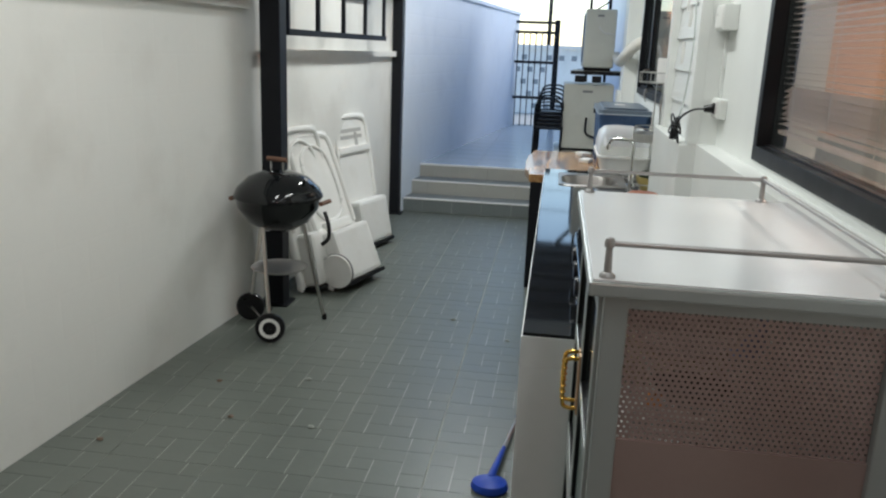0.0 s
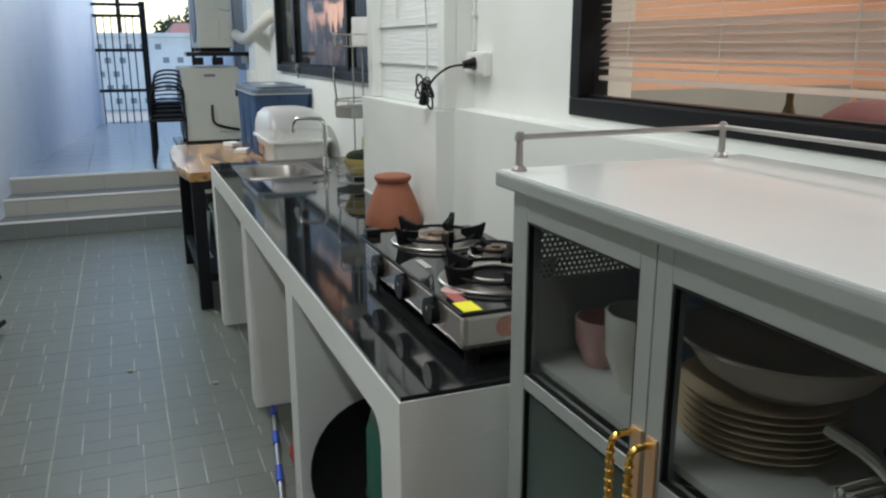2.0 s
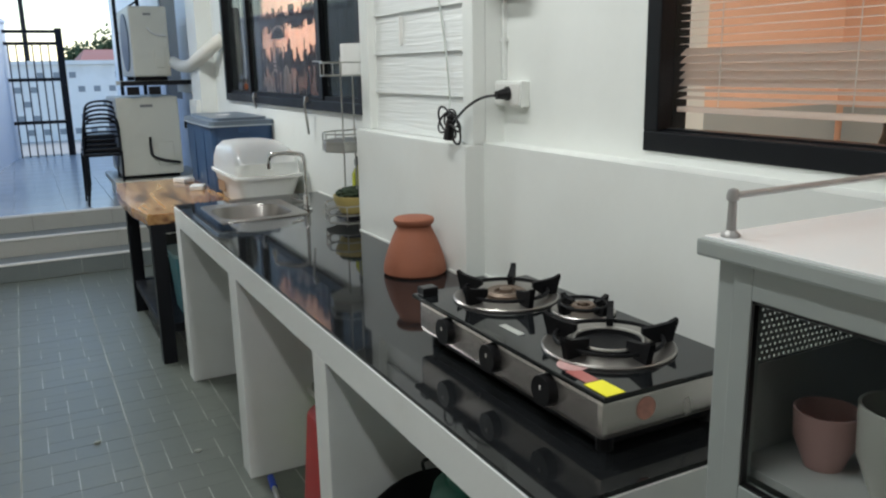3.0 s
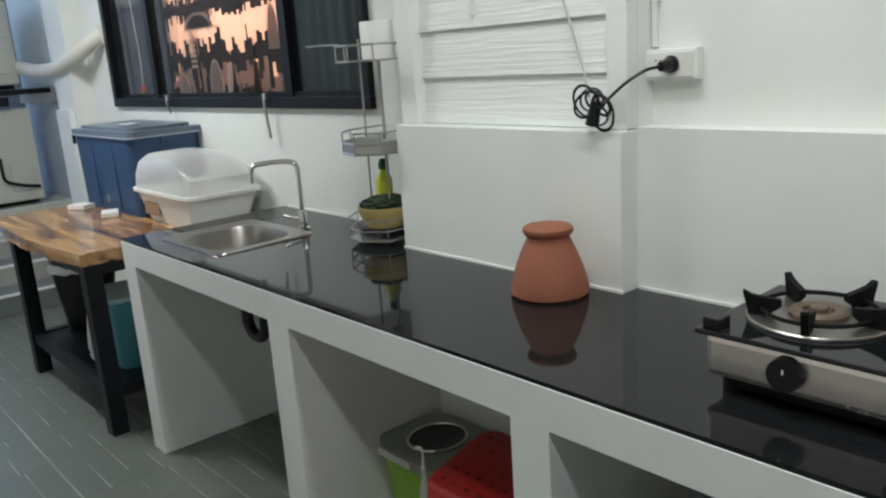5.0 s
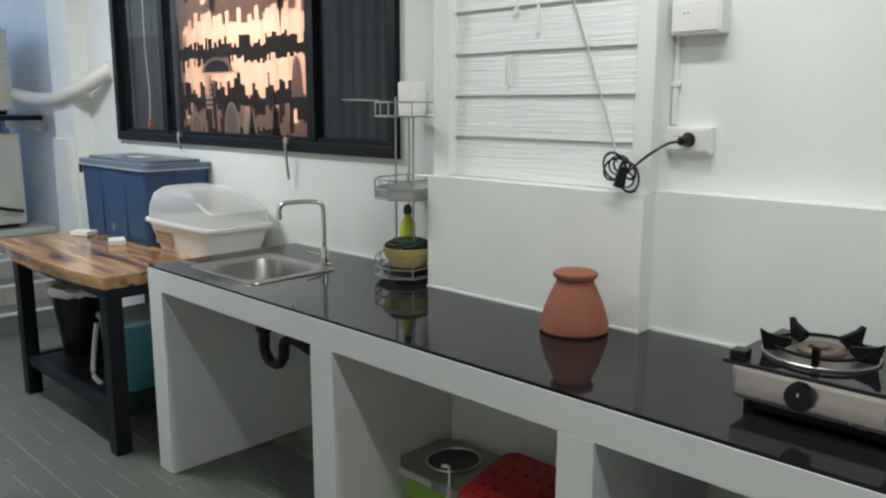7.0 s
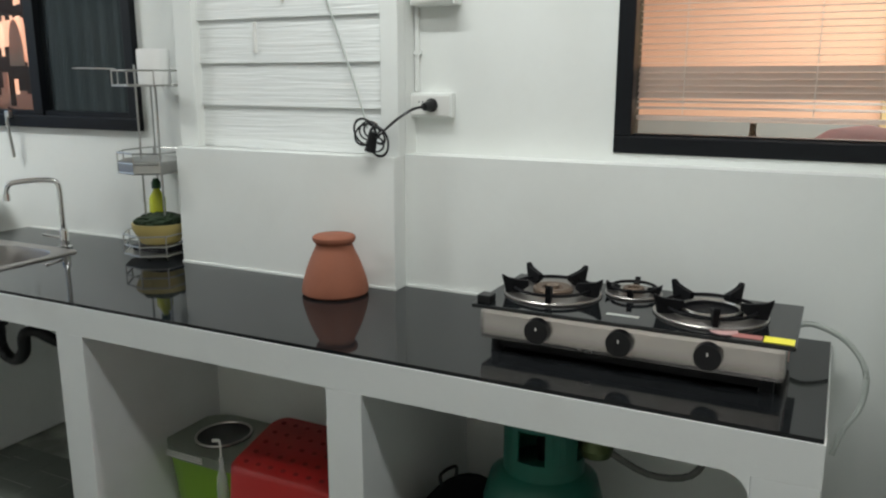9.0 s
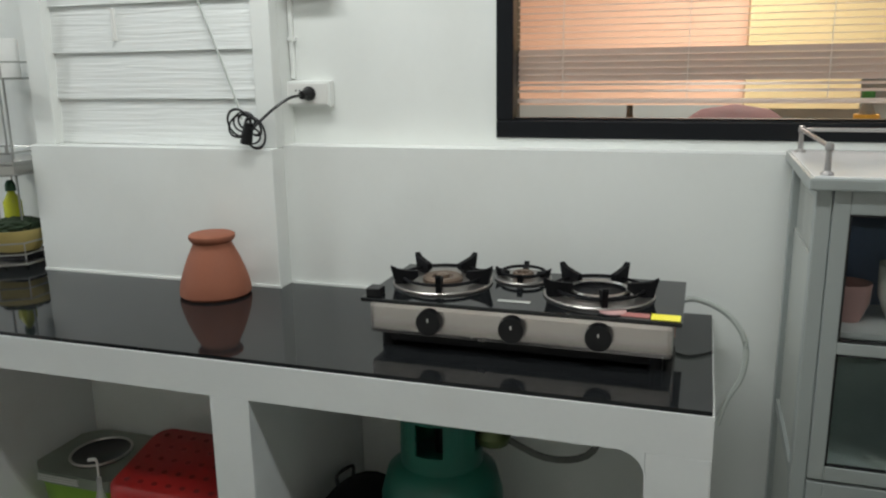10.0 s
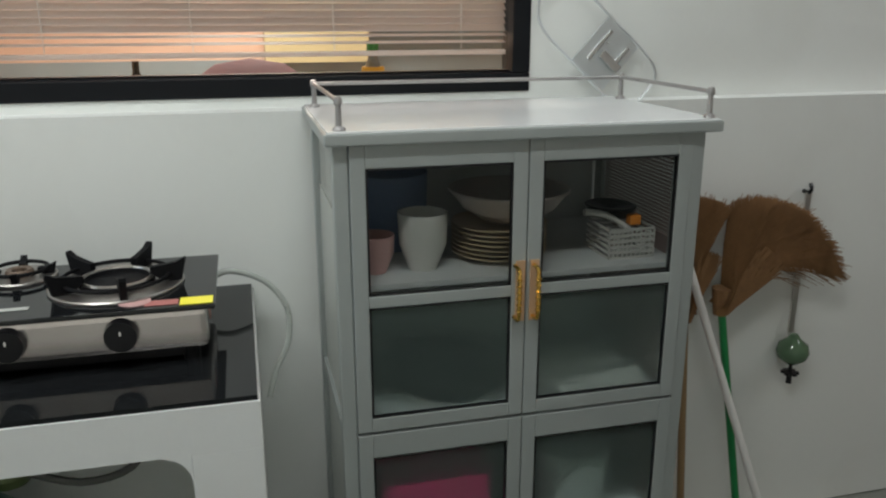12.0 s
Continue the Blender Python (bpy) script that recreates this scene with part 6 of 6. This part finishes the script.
part("stile", box(B(), -0.02, 0.02, -0.02, 0.02, 0.0, 1.70), BLACK, gt)
part("stile", box(B(), 0.70, 0.79, -0.02, 0.02, 0.0, 1.77), BLACK, gt)
for z in (0.46, 1.05, 1.54, 1.70):
    part("rail", box(B(), -0.02, 0.70, -0.02, 0.02, z, z + 0.045), BLACK, gt)
for k in range(6):
    x = 0.1 + k * 0.1
    part("bar", box(B(), x - 0.009, x + 0.009, -0.009, 0.009, 0.0, 1.54), BLACK, gt)
fr = thing("gate_post", "black steel lattice post beside the gate opening", "post", 0.62, 11.2, 0.43)
for x in (-0.08, 0.16):
    part("upright", box(B(), x, x + 0.035, -0.02, 0.02, 0, 2.6), BLACK, fr)
for k in range(5):
    part("brace", rod(B(), (-0.06, 0, 1.55 + k * 0.2), (0.17, 0, 1.7 + k * 0.2), 0.01), BLACK, fr)

part("brace", rod(B(), (-0.33, 0, 2.32), (0.0, 0, 1.95), 0.028), BLACK, fr)
aw = thing("platform_awning", "dark steel awning with rafters along the house wall", "awning", 0.38, 10.3, 2.9)
part("roof_sheet", box(B(), -0.38, 0.74, -1.8, 1.8, 0.06, 0.075), AWN, aw)
for k in range(7):
    part("rafter", box(B(), -0.38, 0.74, -1.78 + k * 0.585, -1.73 + k * 0.585, 0.0, 0.059), AWN, aw)
for x in (-0.36, 0.66):
    part("purlin", box(B(), x - 0.02, x + 0.02, -1.8, 1.8, -0.041, -0.001), AWN, aw)

# beyond the gate
BW = mat("white_street_wall", (0.72, 0.74, 0.74), 0.7, 0.06, 1.0, 12, 0.3, dirt=(0.5, 0.52, 0.5), dirt_amount=0.5)
# flat dark plates; the shade inside openings and windows is put into the colour
OPENING_SHADE = mat("painted_opening_shade", (0.24, 0.27, 0.30), 0.8)
ROOF = mat("red_roof_sheet", (0.30, 0.12, 0.09), 0.7, 0.15, 1.5, 20, 0.3)
w = thing("block_wall", "white pierced block wall across the street", "wall", 0, 19.0, 0.30)
part("wall", box(B(), -4, 4.5, 0, 0.2, 0, 1.45), BW, w)
part("coping", box(B(), -4.05, 4.55, -0.05, 0.25, 1.452, 1.53), BW, w)
rng = random.Random(3)
for i in range(22):
    for j in range(5):
        x = -2.9 + i * 0.28 + (0.14 if j % 2 else 0)
        if rng.random() < 0.8:
            part("opening", box(B(), x, x + 0.12, -0.006, 0.0, 0.12 + j * 0.27, 0.23 + j * 0.27), OPENING_SHADE, w)
hs = thing("white_house", "white low house with a red roof beyond the wall", "house", 1.0, 26, 0.3)
part("wall", box(B(), -9, 6, 0, 6, 0, 1.35), BW, hs)
b = B()
vs = [b.verts.new(v) for v in ((0.0, -0.6, 1.352), (5, -0.6, 1.352), (5, 3, 2.0), (0.5, 3, 2.0), (5, 6.6, 1.352), (0.0, 6.6, 1.352))]
b.faces.new((vs[0], vs[1], vs[2], vs[3])), b.faces.new((vs[3], vs[2], vs[4], vs[5])), b.faces.new((vs[0], vs[3], vs[5])), b.faces.new((vs[1], vs[4], vs[2]))
b.faces.new((vs[0], vs[5], vs[4], vs[1]))
part("roof", b, ROOF, hs)
for i in range(8):
    part("window", box(B(), -8.4 + i * 1.7, -7.7 + i * 1.7, -0.01, 0.0, 0.6, 1.1), OPENING_SHADE, hs)
LEAF = mat("far_foliage", (0.05, 0.085, 0.035), 0.8, 0.4, 2, 20, 0.0)


def tree(x, y, r, h, seed):
    rr = random.Random(seed)
    t = thing("tree", "leafy green tree beyond the street", "tree", x, y, 0.3)
    b = B()
    rod(b, (0, 0, 0), (0.05, 0, h), 0.14, 0.07)
    for k in range(5):
        a = rr.uniform(0, 6.28)
        rod(b, (0.04, 0, h * 0.8), (math.cos(a) * r * 0.6, math.sin(a) * r * 0.6, h + rr.uniform(0, r * 0.6)), 0.05, 0.02, 8)
    part("trunk", b, mat("bark", (0.12, 0.09, 0.06), 0.9), t)
    b = B()
    for k in range(1500):
        d = Vector((rr.gauss(0, 1), rr.gauss(0, 1), rr.gauss(0, 0.6)))
        d = d.normalized() * r * rr.uniform(0.35, 1.0) * (1 + 0.35 * noise.noise(d * 2))
        c = Vector((0, 0, h + r * 0.35)) + d
        u = Vector((rr.uniform(-1, 1), rr.uniform(-1, 1), rr.uniform(-1, 1))).normalized() * 0.12
        v = u.cross(Vector((rr.uniform(-1, 1), rr.uniform(-1, 1), 0.3))).normalized() * 0.07
        b.faces.new([b.verts.new(c + q) for q in (-u, v, u, -v)])
    part("crown", b, LEAF, t, kind="stuff")


tree(3.4, 38, 1.2, 1.5, 1)
tree(2.3, 42, 0.9, 1.5, 2)
tree(5.2, 36, 1.5, 1.7, 6)
for k, (za, zb) in enumerate(((4.6, 4.9), (4.2, 4.5), (3.9, 4.1), (3.7, 3.75))):
    wr = thing("street_wire", "dark overhead wire across the street", "wire", 0, 22 + k, 0, "street wires")
    part("wire", tube(B(), [(-14, 0, za + 0.3), (0, 0.5, za - 0.15), (14, 1, zb + 0.2)], 0.015, 6), BLACK, wr)
pl = tagged(part("street_pole", rod(B(), (0, 0, 0), (0, 0, 6), 0.06, 0.05), BLACK, None, "dark utility pole beyond the gate"), category="pole")
pl.location = (-0.15, 24, 0.3)

# small litter on the floor
rng = random.Random(8)
for k, (x, y) in enumerate(((-1.62, 3.30), (-1.38, 3.98), (-1.17, 3.62), (-0.78, 3.60), (-0.95, 4.1), (-0.35, 5.2), (0.02, 4.9))):
    b = B()
    bmesh.ops.create_icosphere(b, subdivisions=2, radius=0.013)
    for v in b.verts:
        v.co = Vector((v.co.x * 1.2, v.co.y * 0.9, v.co.z * 0.45 + 0.006)) * (1 + 0.3 * noise.noise(v.co * 90 + Vector((k, 0, 0))))
    o = tagged(part("dry_leaf_scrap", b, BURNT if k < 3 else GROUT, None, "small dark scrap lying on the tiled floor"), category="litter", group="scraps on the floor")
    o.location = (x, y, 0.0)

# ---- tiles ----
TX, TY = 0.4375, 0.40


def tile_mesh(name, w, d, cuts, material, gap=0.0038, groove=0.0042, cross=0.0016):
    """A tile whose face is pressed with a few stones: (x0, x1, y0, y1) in parts of the tile."""
    b = B()
    prism(b, [(gap / 2, cross / 2), (w - gap / 2, cross / 2), (w - gap / 2, d - cross / 2), (gap / 2, d - cross / 2)], -0.0055, -0.0012)
    me0 = bpy.data.meshes.new(name)
    for x0, x1, y0, y1 in cuts:
        box(b, gap / 2 + x0 * (w - gap) + groove / 2, gap / 2 + x1 * (w - gap) - groove / 2, cross / 2 + y0 * (d - cross) + cross / 2, cross / 2 + y1 * (d - cross) - cross / 2, -0.0012, 0.0)
    bmesh.ops.recalc_face_normals(b, faces=b.faces)
    b.to_mesh(me0)
    b.free()
    me0.materials.append(material)
    me0.materials.append(GROUT)
    for p in me0.polygons:
        if p.normal.z > 0.9 and p.center.z < -0.001:
            p.material_index = 1
    return me0


ASHLAR = ((0, 0.47, 0, 0.24), (0.47, 0.76, 0, 0.46), (0.76, 1, 0, 0.24), (0, 0.25, 0.24, 0.70), (0.25, 0.47, 0.24, 0.46), (0.76, 1, 0.24, 0.7), (0.25, 0.76, 0.46, 0.7), (0, 0.47, 0.7, 1), (0.47, 0.76, 0.7, 1), (0.76, 1, 0.7, 1))
ASHLAR2 = ((0, 0.24, 0, 0.47), (0.24, 0.72, 0, 0.25), (0.72, 1, 0, 0.5), (0.24, 0.47, 0.25, 0.72), (0.47, 0.72, 0.25, 0.5), (0, 0.24, 0.47, 0.75), (0.47, 1, 0.5, 0.76), (0, 0.47, 0.75, 1), (0.24, 0.47, 0.72, 0.75), (0.47, 0.8, 0.76, 1), (0.8, 1, 0.76, 1))
meshes = [tile_mesh("floor_tile", TX, TY, a, TILE) for a in (ASHLAR, ASHLAR2)]
FLOOR = bpy.data.objects["floor"]
rng = random.Random(2)
for i in range(-4, 3):
    for j in range(-7, 21):
        x, y = -0.208 + i * TX, 3.20 + (j - 7) * TY - 0.0
        if y + TY > 8.50 or x + TX < leftx(y) - 0.02 or x > 0.90 or y < -2.0 or x + TX > 1.05:
            continue
        o = new("floor_tile", meshes[(i * 3 + j * 5) % 2])
        o.parent = FLOOR
        o.location = (x, y, 0)
# cut tiles along the far edge of the floor
edge = tile_mesh("floor_tile", TX, 0.098, ((0, 0.5, 0, 1), (0.5, 1, 0, 1)), TILE)
for i in range(-3, 3):
    o = new("floor_tile", edge)
    o.parent = FLOOR
    o.location = (-0.208 + i * TX, 8.40, 0)
# tiles of the steps
for n, (y, z0, z1) in enumerate(((8.50, 0.0, 0.143), (8.78, 0.143, 0.288), (9.06, 0.288, 0.428))):
    S = [o for o in bpy.data.objects if o.name.startswith("step")][n] if n < 2 else bpy.data.objects["platform"]
    me_r = part("riser_tile", prism(B(), [(0.002, -0.008), (0.308, -0.008), (0.308, -0.001), (0.002, -0.001)], z0 + 0.004, z1 - 0.012), RISER if n else STEP, S).data
    bpy.data.objects.remove([o for o in S.children if o.data == me_r][0])
    for k in range(8):
        x = -1.42 + k * 0.31
        if x + 0.31 > 1.0:
            continue
        o = new("riser_tile", me_r)
        o.parent, o.location = S, (x, y, 0)
    nb = part("nosing", box(B(), -1.42, 0.99, y - 0.014, y + 0.022, z1 - 0.011, z1 + 0.006, 0.003), NOSING, S)
    if n < 2:
        me_t = part("tread_tile", prism(B(), [(0.002, 0.024), (0.308, 0.024), (0.308, 0.27), (0.002, 0.27)], z1, z1 + 0.004), STEP, S).data
        bpy.data.objects.remove([o for o in S.children if o.data == me_t][0])
        for k in range(8):
            x = -1.42 + k * 0.31
            if x + 0.31 > 1.0:
                continue
            o = new("tread_tile", me_t)
            o.parent, o.location = S, (x, y, 0)
PF = bpy.data.objects["platform"]
b = prism(B(), [(0.0015, 0.0015), (0.3985, 0.0015), (0.3985, 0.3985), (0.0015, 0.3985)], 0.4285, 0.433)
me_p = bpy.data.meshes.new("platform_tile")
bmesh.ops.recalc_face_normals(b, faces=b.faces)
b.to_mesh(me_p)
b.free()
me_p.materials.append(TILE_UP)
for i in range(6):
    for j in range(13):
        o = new("platform_tile", me_p)
        o.parent, o.location = PF, (-1.42 + i * 0.4, 9.09 + j * 0.4, 0)
